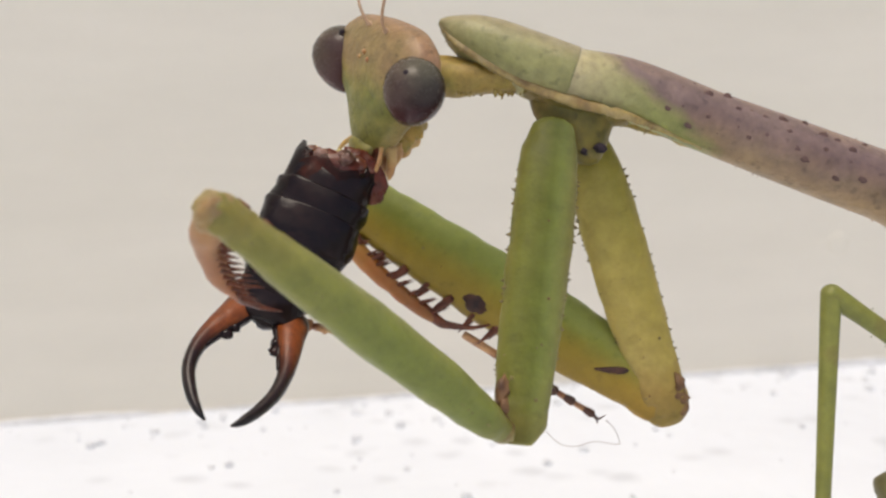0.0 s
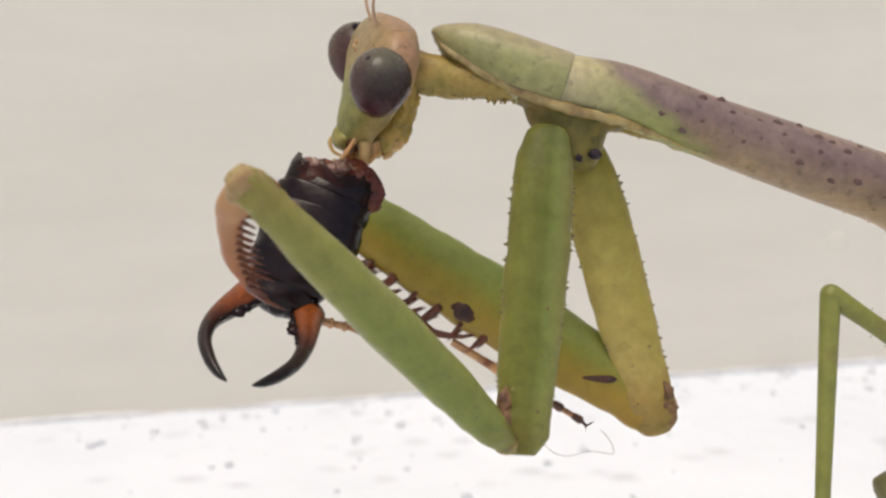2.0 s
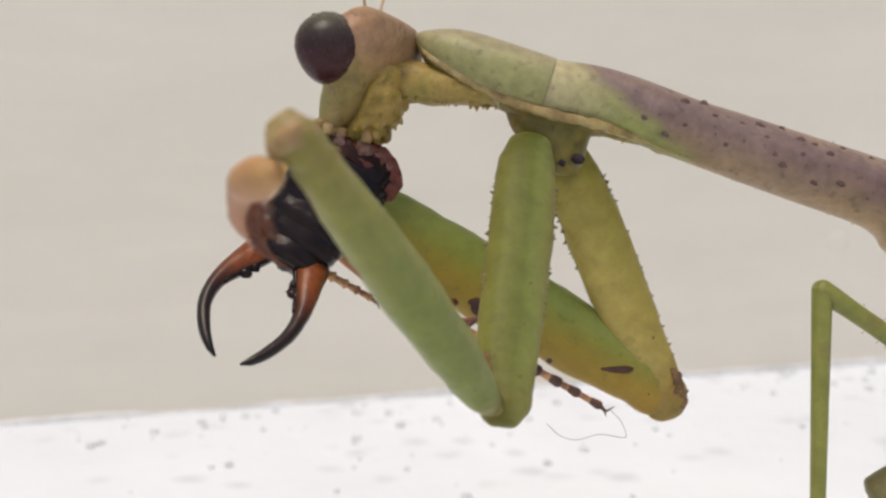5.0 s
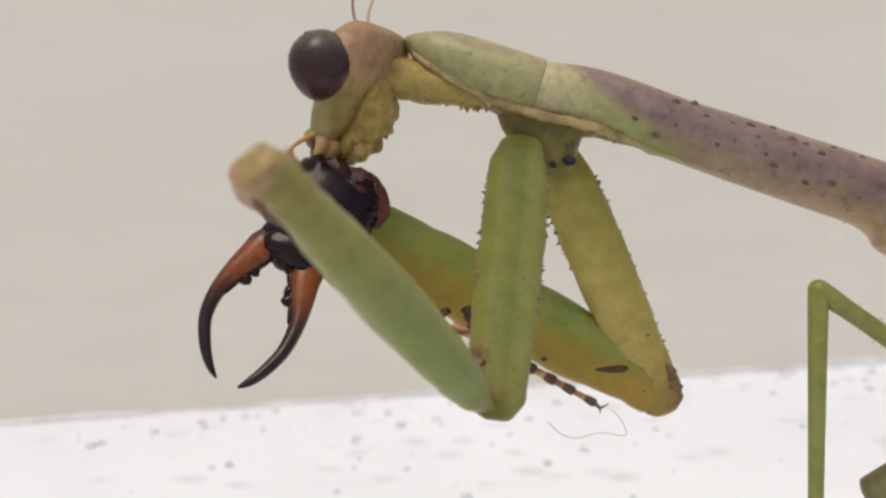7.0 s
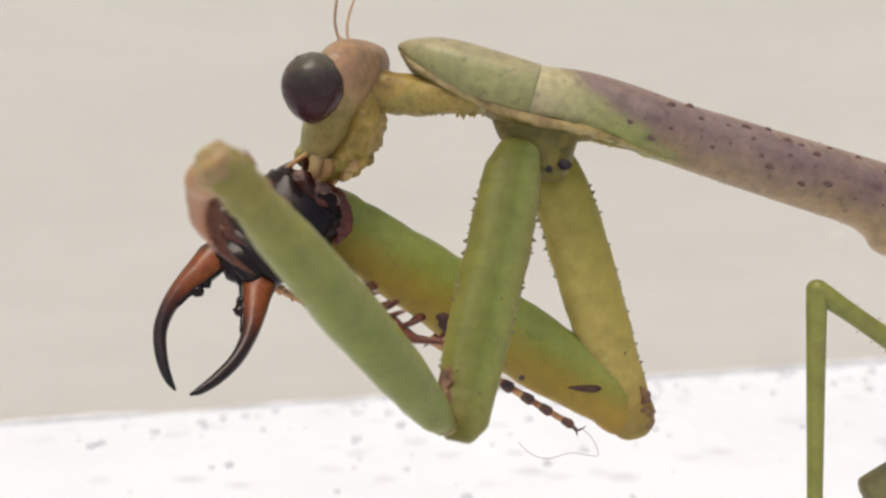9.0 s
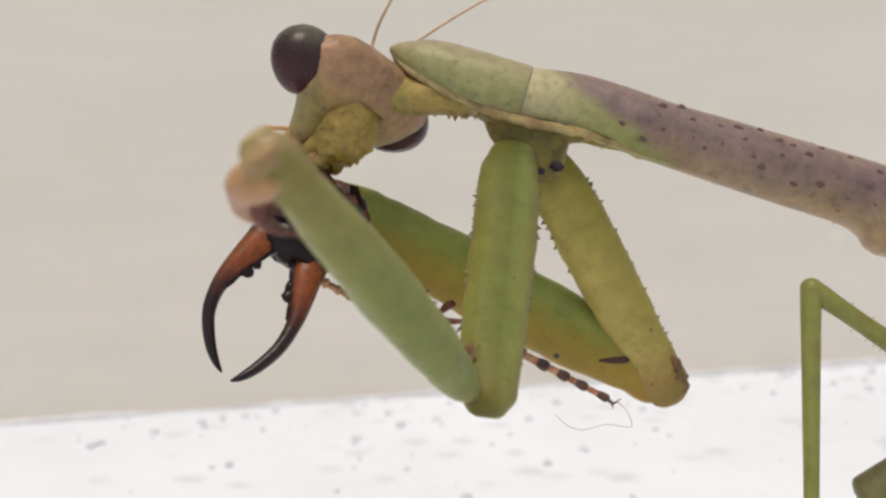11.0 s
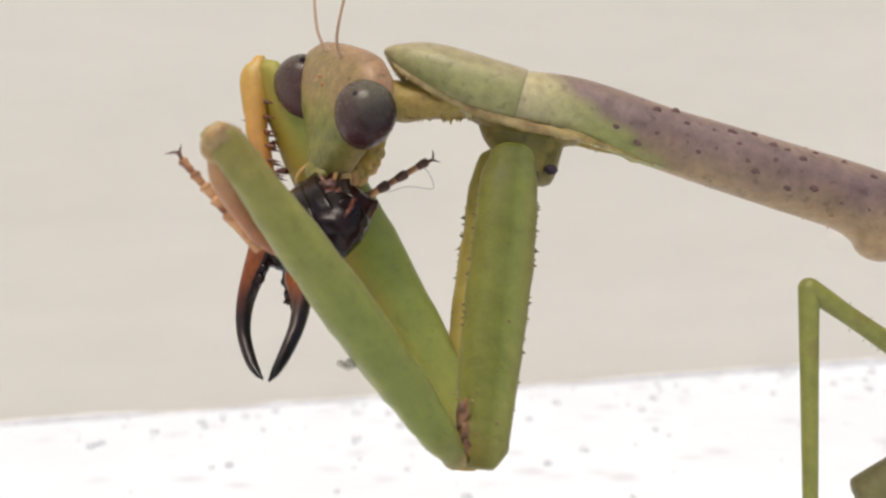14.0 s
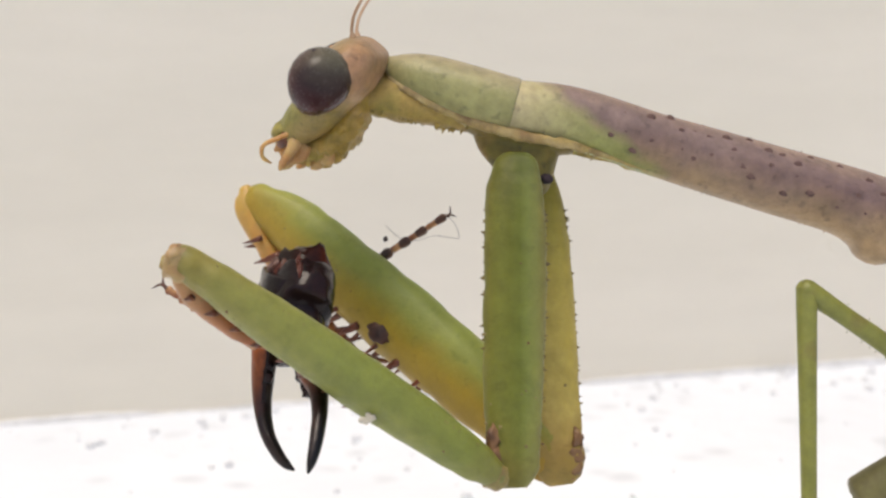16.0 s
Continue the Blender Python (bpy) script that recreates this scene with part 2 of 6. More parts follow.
M_RIM = surface("pale_rim", [(0.3, (0.17, 0.1, 0.035)), (0.5, (0.31, 0.225, 0.085)), (0.7, (0.42, 0.32, 0.15))], 1100, 0.45, 0.3, sss=0.3, mottle=0.25)
M_HEAD = blend_along(surface("head_cuticle", [(0.3, (0.13, 0.14, 0.03)), (0.46, (0.24, 0.2, 0.055)), (0.6, (0.36, 0.23, 0.1)), (0.75, (0.34, 0.18, 0.115))], 520, 0.42, 0.4, sss=0.25, mottle=0.3, freckle=0.35), "Z", -0.0027, 0.0022,
                     [(0.0, (0.32, 0.22, 0.06)), (0.15, (0.25, 0.21, 0.05)), (0.4, (0.2, 0.18, 0.045)), (0.53, (0.36, 0.24, 0.08)), (0.6, (0.44, 0.25, 0.115)), (0.72, (0.4, 0.2, 0.135)), (1.0, (0.27, 0.13, 0.095))], keep=0.26, wobble=0.34)
blend_along(M_HEAD, "X", -0.0012, 0.0012, [(0.0, (0.28, 0.17, 0.075)), (0.55, (0.28, 0.18, 0.07)), (0.8, (0.14, 0.17, 0.03)), (1.0, (0.11, 0.155, 0.025))], keep=0.58, wobble=0.2)
# Paler front end paints in the grey sheen the eye shows head on.
M_EYE = blend_along(surface("compound_eye", [(0.3, (0.025, 0.017, 0.017)), (0.7, (0.06, 0.046, 0.036))], 700, 0.24, 0.1, 9000, coat=0.06, spec=0.16), "X", -0.0011, 0.0011,
                    [(0.0, (0.07, 0.036, 0.03)), (0.3, (0.028, 0.015, 0.015)), (0.5, (0.026, 0.016, 0.017)), (0.66, (0.055, 0.03, 0.028)), (0.85, (0.15, 0.095, 0.075)), (1.0, (0.19, 0.16, 0.105))], keep=0.1, wobble=0.2)
blend_along(M_EYE, "Z", -0.0013, 0.0014, [(0.0, (0.08, 0.028, 0.03)), (0.25, (0.06, 0.018, 0.022)), (0.52, (0.042, 0.013, 0.017)), (0.66, (0.028, 0.016, 0.018)), (0.8, (0.05, 0.042, 0.034)), (1.0, (0.14, 0.135, 0.09))], keep=0.33, wobble=0.22)
M_DARK = surface("dark_mark", [(0.3, (0.014, 0.011, 0.014)), (0.7, (0.04, 0.028, 0.034))], 2000, 0.6, 0.2, spec=0.15)
M_MOUTH = surface("mouthpart", [(0.3, (0.32, 0.12, 0.05)), (0.5, (0.44, 0.25, 0.1)), (0.75, (0.5, 0.35, 0.15))], 1200, 0.4, 0.2, sss=0.4)
M_FEELER = surface("feeler", [(0.3, (0.42, 0.26, 0.16)), (0.7, (0.55, 0.38, 0.24))], 2000, 0.5, 0.1)
M_WALK = surface("walking_leg", [(0.3, (0.145, 0.15, 0.03)), (0.6, (0.2, 0.205, 0.045)), (0.85, (0.15, 0.11, 0.035))], 700, 0.42, 0.15, sss=0.3)
M_HIND = surface("hind_leg", [(0.3, (0.1, 0.085, 0.03)), (0.7, (0.17, 0.15, 0.05))], 700, 0.45, 0.2)
M_SHELL = surface("earwig_shell", [(0.3, (0.006, 0.004, 0.005)), (0.6, (0.014, 0.007, 0.007)), (0.8, (0.025, 0.008, 0.006))], 900, 0.16, 0.5, 1300, spec=0.14, coat=0.08)
M_SHELL_RED = surface("red_shell", [(0.3, (0.008, 0.004, 0.003)), (0.5, (0.022, 0.006, 0.004)), (0.75, (0.075, 0.016, 0.008))], 900, 0.2, 0.5, 1500, spec=0.1, coat=0.06)
M_FLESH = surface("torn_flesh", [(0.3, (0.03, 0.01, 0.007)), (0.5, (0.13, 0.038, 0.02)), (0.66, (0.26, 0.12, 0.08)), (0.78, (0.42, 0.28, 0.2))], 1300, 0.3, 0.5, 3000, sss=0.2, coat=0.4)
M_FLAP = surface("torn_shell", [(0.3, (0.035, 0.008, 0.006)), (0.5, (0.09, 0.02, 0.011)), (0.75, (0.15, 0.045, 0.022))], 1100, 0.28, 0.5, 2500, sss=0.1, spec=0.3)
M_SHRED = surface("shred_brown", [(0.3, (0.05, 0.02, 0.015)), (0.5, (0.16, 0.08, 0.058)), (0.7, (0.34, 0.21, 0.165))], 1500, 0.4, 0.5, 2000, mottle=0.3)
M_CHUNK = surface("pale_flesh", [(0.3, (0.32, 0.22, 0.1)), (0.6, (0.5, 0.44, 0.22))], 1500, 0.3, 0.4, sss=0.3)
M_PINCER = blend_along(surface("pincer_shell", [(0.3, (0.2, 0.045, 0.009)), (0.7, (0.33, 0.1, 0.022))], 900, 0.34, 0.5, 2200, coat=0.15, spec=0.25, mottle=0.35, freckle=0.3), "X", 0.0, 0.005,
                       [(0.0, (0.015, 0.006, 0.005)), (0.06, (0.2, 0.048, 0.008)), (0.28, (0.17, 0.04, 0.008)), (0.43, (0.055, 0.013, 0.007)), (0.55, (0.012, 0.007, 0.008)), (1.0, (0.009, 0.009, 0.013))], keep=0.06, wobble=0.16)
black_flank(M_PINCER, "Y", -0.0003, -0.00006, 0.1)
M_TARSUS = surface("tarsus", [(0.4, (0.2, 0.07, 0.03)), (0.6, (0.5, 0.27, 0.12))], 1500, 0.4, 0.1)
M_TARSUS_DARK = surface("tarsus_band", [(0.4, (0.04, 0.018, 0.012)), (0.6, (0.12, 0.05, 0.03))], 1500, 0.4, 0.1)
M_THREAD = surface("thread", [(0.3, (0.2, 0.18, 0.16)), (0.7, (0.3, 0.27, 0.25))], 500, 0.5, 0.0)
M_PALE = surface("pale_crumb", [(0.3, (0.42, 0.38, 0.3)), (0.7, (0.62, 0.58, 0.48))], 2000, 0.7, 0.3)
M_CRUMB = surface("crumb", [(0.3, (0.03, 0.025, 0.02)), (0.7, (0.08, 0.06, 0.05))], 2000, 0.6, 0.3)
M_WALL = streaked(surface("wall_paint", [(0.3, (0.668, 0.622, 0.529)), (0.5, (0.685, 0.639, 0.546)), (0.7, (0.702, 0.655, 0.566))], 75, 0.75, 0.3, 900, mottle=0.028))


def floor_material():
    m = surface("white_floor", [(0.3, (0.665, 0.7, 0.742)), (0.7, (0.725, 0.76, 0.802))], 40, 0.6, 0.3, 700, mottle=0.03)
    n, l = m.node_tree.nodes, m.node_tree.links
    b = n["Principled BSDF"]
    old = b.inputs["Base Color"].links[0].from_socket
    tc = n.new("ShaderNodeTexCoord")
    vo = n.new("ShaderNodeTexVoronoi")
    vo.inputs["Scale"].default_value = 280
    l.new(tc.outputs["Object"], vo.inputs["Vector"])
    no = n.new("ShaderNodeTexNoise")
    no.inputs["Scale"].default_value, no.inputs["Detail"].default_value = 190, 3
    l.new(tc.outputs["Object"], no.inputs["Vector"])
    ad = n.new("ShaderNodeMath")
    ad.operation = "MULTIPLY_ADD"
    ad.inputs[1].default_value = -0.9
    l.new(no.outputs["Fac"], ad.inputs[0])
    l.new(vo.outputs["Distance"], ad.inputs[2])
    mr = n.new("ShaderNodeMapRange")
    mr.inputs[1].default_value, mr.inputs[2].default_value = -0.4, -0.14
    mr.inputs[3].default_value, mr.inputs[4].default_value = 1.0, 0.0
    l.new(ad.outputs[0], mr.inputs[0])
    mix = n.new("ShaderNodeMix")
    mix.data_type = "RGBA"
    l.new(mr.outputs[0], mix.inputs[0])
    l.new(old, mix.inputs[6])
    mix.inputs[7].default_value = (0.58, 0.61, 0.645, 1)
    l.new(mix.outputs[2], b.inputs["Base Color"])
    return m


M_FLOOR = floor_material()


# ---- builders: all shapes in millimetres ----
def part(name, bm, material, parent=None, label="", at=None, smooth=True):
    me = bpy.data.meshes.new(name)
    bmesh.ops.scale(bm, vec=(MM, MM, MM), verts=bm.verts)
    bmesh.ops.recalc_face_normals(bm, faces=bm.faces)
    bm.to_mesh(me)
    bm.free()
    me.materials.append(material)
    if smooth:
        for p in me.polygons:
            p.use_smooth = True
    ob = new(name, me)
    if parent:
        ob.parent = parent
    if at is not None:
        ob.matrix_basis = at
    if label:
        tagged(ob, label)
    return ob


def thing(name, x, y, z):
    ob = new(name)
    ob.empty_display_size = 0.002
    ob.location = (x * MM, y * MM, z * MM)
    return ob


def tube(bm, points, radii, sides=14, flat=1.0, power=2.0):
    """A closed tube through the points; radii are numbers or (across, upright) pairs."""
    pts = [Vector(p) for p in points]
    rings = []
    side = None
    for i, p in enumerate(pts):
        way = (pts[min(i + 1, len(pts) - 1)] - pts[max(i - 1, 0)]).normalized()
        if side is None:
            side = Vector((0, 1, 0)) if abs(way.y) < 0.9 else Vector((1, 0, 0))
        side = (side - side.dot(way) * way).normalized()
        up = way.cross(side)
        r = radii[i]
        ra, rb = r if isinstance(r, tuple) else (r * flat, r)
        ring = []
        for k in range(sides):
            a = 2 * math.pi * k / sides
            ca, sa = math.cos(a), math.sin(a)
            ca = math.copysign(abs(ca) ** (2 / power), ca)
            sa = math.copysign(abs(sa) ** (2 / power), sa)
            ring.append(bm.verts.new(p + side * ra * ca + up * rb * sa))
        rings.append(ring)
    for a, b in zip(rings, rings[1:]):
        for k in range(sides):
            bm.faces.new((a[k], a[(k + 1) % sides], b[(k + 1) % sides], b[k]))
    bm.faces.new(rings[0][::-1])
    bm.faces.new(rings[-1])
    return rings


def curve_pts(ctrl, n):
    """n points on a smooth line through the control points (Catmull-Rom), any number of values each."""
    c = [np.array(p, float) for p in ctrl]
    c = [2 * c[0] - c[1]] + c + [2 * c[-1] - c[-2]]
    out = []
    for i in range(n):
        u = i / (n - 1) * (len(c) - 3)
        k = min(int(u), len(c) - 4)
        f = u - k
        a, b, d, e = c[k:k + 4]
        out.append(0.5 * (2 * b + (d - a) * f + (2 * a - 5 * b + 4 * d - e) * f * f + (3 * b - a - 3 * d + e) * f ** 3))
    return out


def limb(bm, ctrl, n=28, sides=20, power=2.0):
    """A limb along x from rows of (x, y, z, half width across, half height)."""
    rows = curve_pts(ctrl, n)
    tube(bm, [r[:3] for r in rows], [(max(r[3], 0.02), max(r[4], 0.02)) for r in rows], sides, 1.0, power)


def ball(bm, at, r, seg=16, rough=0.0, seed=0):
    made = bmesh.ops.create_icosphere(bm, subdivisions=3 if seg > 12 else 2, radius=1.0)["verts"]
    for v in made:
        d = v.co.normalized()
        k = 1 + rough * (noise.noise(d * 1.7 + Vector((seed, seed * 0.7, 0))) + 0.5 * noise.noise(d * 4 + Vector((0, seed, 3))))
        v.co = Vector(at) + Vector((d.x * r[0], d.y * r[1], d.z * r[2])) * k
    return made


def cone(bm, foot, tip, r, bend=(0, 0, 0), sides=7):
    f, t = Vector(foot), Vector(tip)
    pts = [f + (t - f) * u + Vector(bend) * (u * u) for u in (0, 0.25, 0.5, 0.75, 1.0)]
    tube(bm, pts, [r * k for k in (1.0, 0.82, 0.6, 0.34, 0.05)], sides)


def lumpy(bm, amount, seed):
    """Uneven skin: broad and fine swellings across the limb."""
    for v in bm.verts:
        k = amount * (noise.noise(v.co * 0.7 + Vector((seed, 0, 0))) + 0.6 * noise.noise(v.co * 2.2 + Vector((0, seed, 0))))
        v.co.y *= 1 + k
        v.co.z *= 1 + k


def warts(bm, rows, seed):
    """Small pointed bumps: rows of (foot, way, size)."""
    rnd = random.Random(seed)
    for foot, way, size in rows:
        w = Vector(way).normalized() * size * rnd.uniform(0.7, 1.3)
        cone(bm, Vector(foot) - w * 0.6, Vector(foot) + w * 0.72, size * 0.62, sides=6)


# ---- the place: floor and wall ----
def slab(name, corners, thick, material, label):
    bm = bmesh.new()
    top = [bm.verts.new(c) for c in corners]
    low = [bm.verts.new(Vector(c) + Vector(thick)) for c in corners]
    bm.faces.new(top)
    bm.faces.new(low[::-1])
    k = len(top)
    for i in range(k):
        bm.faces.new((top[i], low[i], low[(i + 1) % k], top[(i + 1) % k]))
    return tagged(part(name, bm, material, smooth=False), label, "", "", "structure")


WALL_A, WALL_B = Vector((-30.9, 39.4, 0)), Vector((37.7, 58.3, 0))
along = (WALL_B - WALL_A).normalized()
away = Vector((-along.y, along.x, 0))
slab("floor", [(-4000, -4000, 0), (4000, -4000, 0), (4000, 4000, 0), (-4000, 4000, 0)], (0, 0, -40), M_FLOOR, "white painted gritty floor with grey specks")
w0, w1 = WALL_A - along * 1500, WALL_B + along * 1500
slab("wall_back", [w0, w1, w1 + Vector((0, 0, 1800)), w0 + Vector((0, 0, 1800))], away * 120, M_WALL, "beige painted plaster wall behind the mantis")


# ---- the mantis ----
mantis = tagged(thing("mantis", 14, 0, 0), "green and brown praying mantis eating an earwig", "insect")

body_rows = [(-5.1, 0, 0.46, 0.15, 0.06), (-4.76, 0, 0.44, 0.5, 0.34), (-4.08, 0, 0.35, 0.95, 0.73), (-3.08, 0, 0.29, 1.25, 0.97), (-1.75, 0, 0.2, 1.4, 1.1),
             (-0.1, 0, 0.18, 1.35, 1.14), (1.6, 0, 0.5, 1.15, 1.14), (3.07, 0, 0.6, 1.1, 1.1), (5.24, 0, 0.52, 1.15, 1.12),
             (7.4, 0, 0.52, 1.25, 1.17), (9.6, 0, 0.52, 1.32, 1.21), (12.1, 0, 0.53, 1.4, 1.25), (13.2, 0, 0.4, 1.45, 1.38), (13.9, 0, 0.2, 1.5, 1.6), (14.35, 0, 0.2, 1.2, 1.25)]


def girth(x):
    """Middle height, half width and half height of the stalk at x."""
    xs = [q[0] for q in body_rows]
    return [float(np.interp(x, xs, [q[k] for q in body_rows])) for k in (2, 3, 4)]


def prothorax():
    bm = bmesh.new()
    limb(bm, body_rows, 60, 28)
    rnd = random.Random(4)
    rows = []
    for i in range(42):
        x = rnd.uniform(1.5, 13.8)
        c, ry, rz = girth(x)
        a = -math.pi / 2 + rnd.uniform(-0.5, 0.25)
        rows.append(((x, -ry * math.cos(a), c + rz * math.sin(a)), (0.2, -math.cos(a), math.sin(a)), rnd.choice((0.03, 0.04, 0.05, 0.09))))
    for i in range(14):
        x = rnd.uniform(3.0, 13.8)
        c, ry, rz = girth(x)
        rows.append(((x, rnd.uniform(-0.3, 0.1), c + rz * 0.99), (-0.2, 0, 1), rnd.choice((0.03, 0.04, 0.07))))
    warts(bm, rows, 5)
    ob = part("prothorax", bm, M_BODY, mantis, "green neck shield fading into a purple-brown stalk")
    bm = bmesh.new()
    limb(bm, [(q[0], q[1], q[2] + 0.02, q[3] + 0.045, q[4] + 0.045) for q in body_rows[:5]] + [(-0.5, 0, 0.21, 1.43, 1.17), (-0.08, 0, 0.2, 1.4, 1.175), (-0.02, 0, 0.2, 1.3, 1.1)], 34, 28)
    part("front_shield", bm, M_SHIELD, ob, "grey-green shield behind the head")
    for side in (-1, 1):
        bm = bmesh.new()
        pts = curve_pts([(-4.95, 0.2 * side, 0.3), (-4.2, 0.75 * side, -0.14), (-3.2, 0.93 * side, -0.38), (-1.8, 0.97 * side, -0.62), (-0.3, 1.1 * side, -0.72), (1.0, 1.12 * side, -0.62), (2.2, 0.95 * side, -0.46), (3.6, 0.52 * side, -0.41), (5.2, 0.4 * side, -0.5)], 40)
        pts = [Vector(p) + Vector((0, 0, 0.07 * noise.noise(Vector(p) * 3.1))) for p in pts]
        tube(bm, pts, [(0.03 + 0.06 * q, 0.05 + 0.15 * q + 0.09 * noise.noise(Vector((i * 0.8, side, 0)))) for i, q in ((i, math.sin(math.pi * min(1, (i + 0.5) / 40)) ** 0.7) for i in range(40))], 10)
        warts(bm, [(Vector(p) + Vector((0, 0.02 * side, -0.1)), (-0.3, 0.2 * side, -1), 0.07 + 0.045 * (i * 7 % 3)) for i, p in enumerate(pts[1:34])], 8)
        part("rim", bm, M_RIM, ob, "pale yellow rim")
    bm = bmesh.new()
    limb(bm, [(-3.4, 0, -0.1, 0.5, 0.3), (-2.2, 0, -0.32, 0.8, 0.36), (-0.6, 0, -0.68, 1.0, 0.45), (0.9, 0, -0.75, 1.0, 0.5), (2.4, 0, -0.35, 0.6, 0.3)], 24, 18)
    tube(bm, curve_pts([(0.3, 0, 0.0), (0.6, 0, -0.7), (0.85, 0, -1.25), (1.05, 0, -1.75), (1.15, 0, -2.25), (1.15, 0, -2.5)], 14), [((1.0 if i < 11 else 1.0 - 0.18 * (i - 10)), (1.75, 1.72, 1.66, 1.58, 1.46, 1.33, 1.2, 1.1, 1.02, 0.96, 0.9, 0.82, 0.6, 0.3)[i]) for i in range(14)], 20)
    warts(bm, [((x, rnd.uniform(-0.7, 0.2), -1.17 - 0.23 * x), (-0.2, 0, -1), rnd.uniform(0.07, 0.2)) for x in (rnd.uniform(-3, 0.1) for _ in range(60))], 6)
    part("breastplate", bm, M_BREAST, ob, "olive underside with leg sockets")
    for x, z, r in ((1.78, -1.85, 0.17), (1.28, -2.15, 0.13)):
        bm = bmesh.new()
        ball(bm, (x, -0.9, z), (r * 1.3, 0.14, r), 14, 0.4, x * 3)
        part("socket_spot", bm, M_DARK, ob, "black joint spot")
    for k in range(40):
        x = 3.3 + 10.4 * (k + rnd.random()) / 40
        a = (-0.35, 0.55, 0.1, 0.85)[k % 4] + rnd.uniform(-0.2, 0.2)
        c, ry, rz = girth(x)
        r = rnd.choice((0.04, 0.05, 0.06, 0.08, 0.1, 0.13))
        bm = bmesh.new()
        ball(bm, (x, -ry * math.cos(a) * 0.985, c + rz * math.sin(a) * 0.985), (r * 1.25, r * 0.3, r), 10, 0.5, k)
        part("dark_speck", bm, M_SPECK, ob)
    return ob


body = prothorax()


def hind_body():
    bm = bmesh.new()
    limb(bm, [(13.7, 0, 0.1, 1.0, 0.9), (14.6, 0, 0.2, 1.5, 1.5), (16.5, 0, 0.4, 1.9, 1.8), (20, 0, 1.0, 2.5, 2.1), (25, 0, 2.6, 3.4, 2.4), (32, 0, 5.0, 4.0, 2.2), (40, 0, 7.6, 3.4, 1.6), (46, 0, 9.6, 1.4, 0.7), (47, 0, 9.9, 0.3, 0.2)], 50, 24)
    return part("abdomen", bm, M_BODY, mantis, "brown hind body with folded wings")


abdomen = hind_body()


def neck_part():
    bm = bmesh.new()
    limb(bm, [(-1.2, 0, -0.25, 0.4, 0.3), (-0.5, 0, -0.2, 0.7, 0.42), (0.1, 0, -0.17, 0.8, 0.5), (0.9, 0, -0.1, 0.8, 0.58), (1.8, 0, 0.0, 0.78, 0.68), (2.8, 0, 0.05, 0.75, 0.75), (3.8, 0, 0.05, 0.65, 0.7), (4.3, 0, 0, 0.4, 0.45)], 26, 18)
    for v in bm.verts:
        v.co += Vector((0, v.co.y, v.co.z)) * (0.14 * noise.noise(v.co * 2.2) + 0.06 * noise.noise(v.co * 6))
    rnd = random.Random(9)
    warts(bm, [((x, rnd.uniform(-0.4, 0.4), 0.34 + 0.13 * x), (0, 0, 1), rnd.uniform(0.07, 0.19)) for x in (rnd.uniform(-0.5, 3.2) for _ in range(60))], 3)
    return part("neck", bm, M_NECK, mantis, "wrinkled yellow-brown neck")


neck = neck_part()


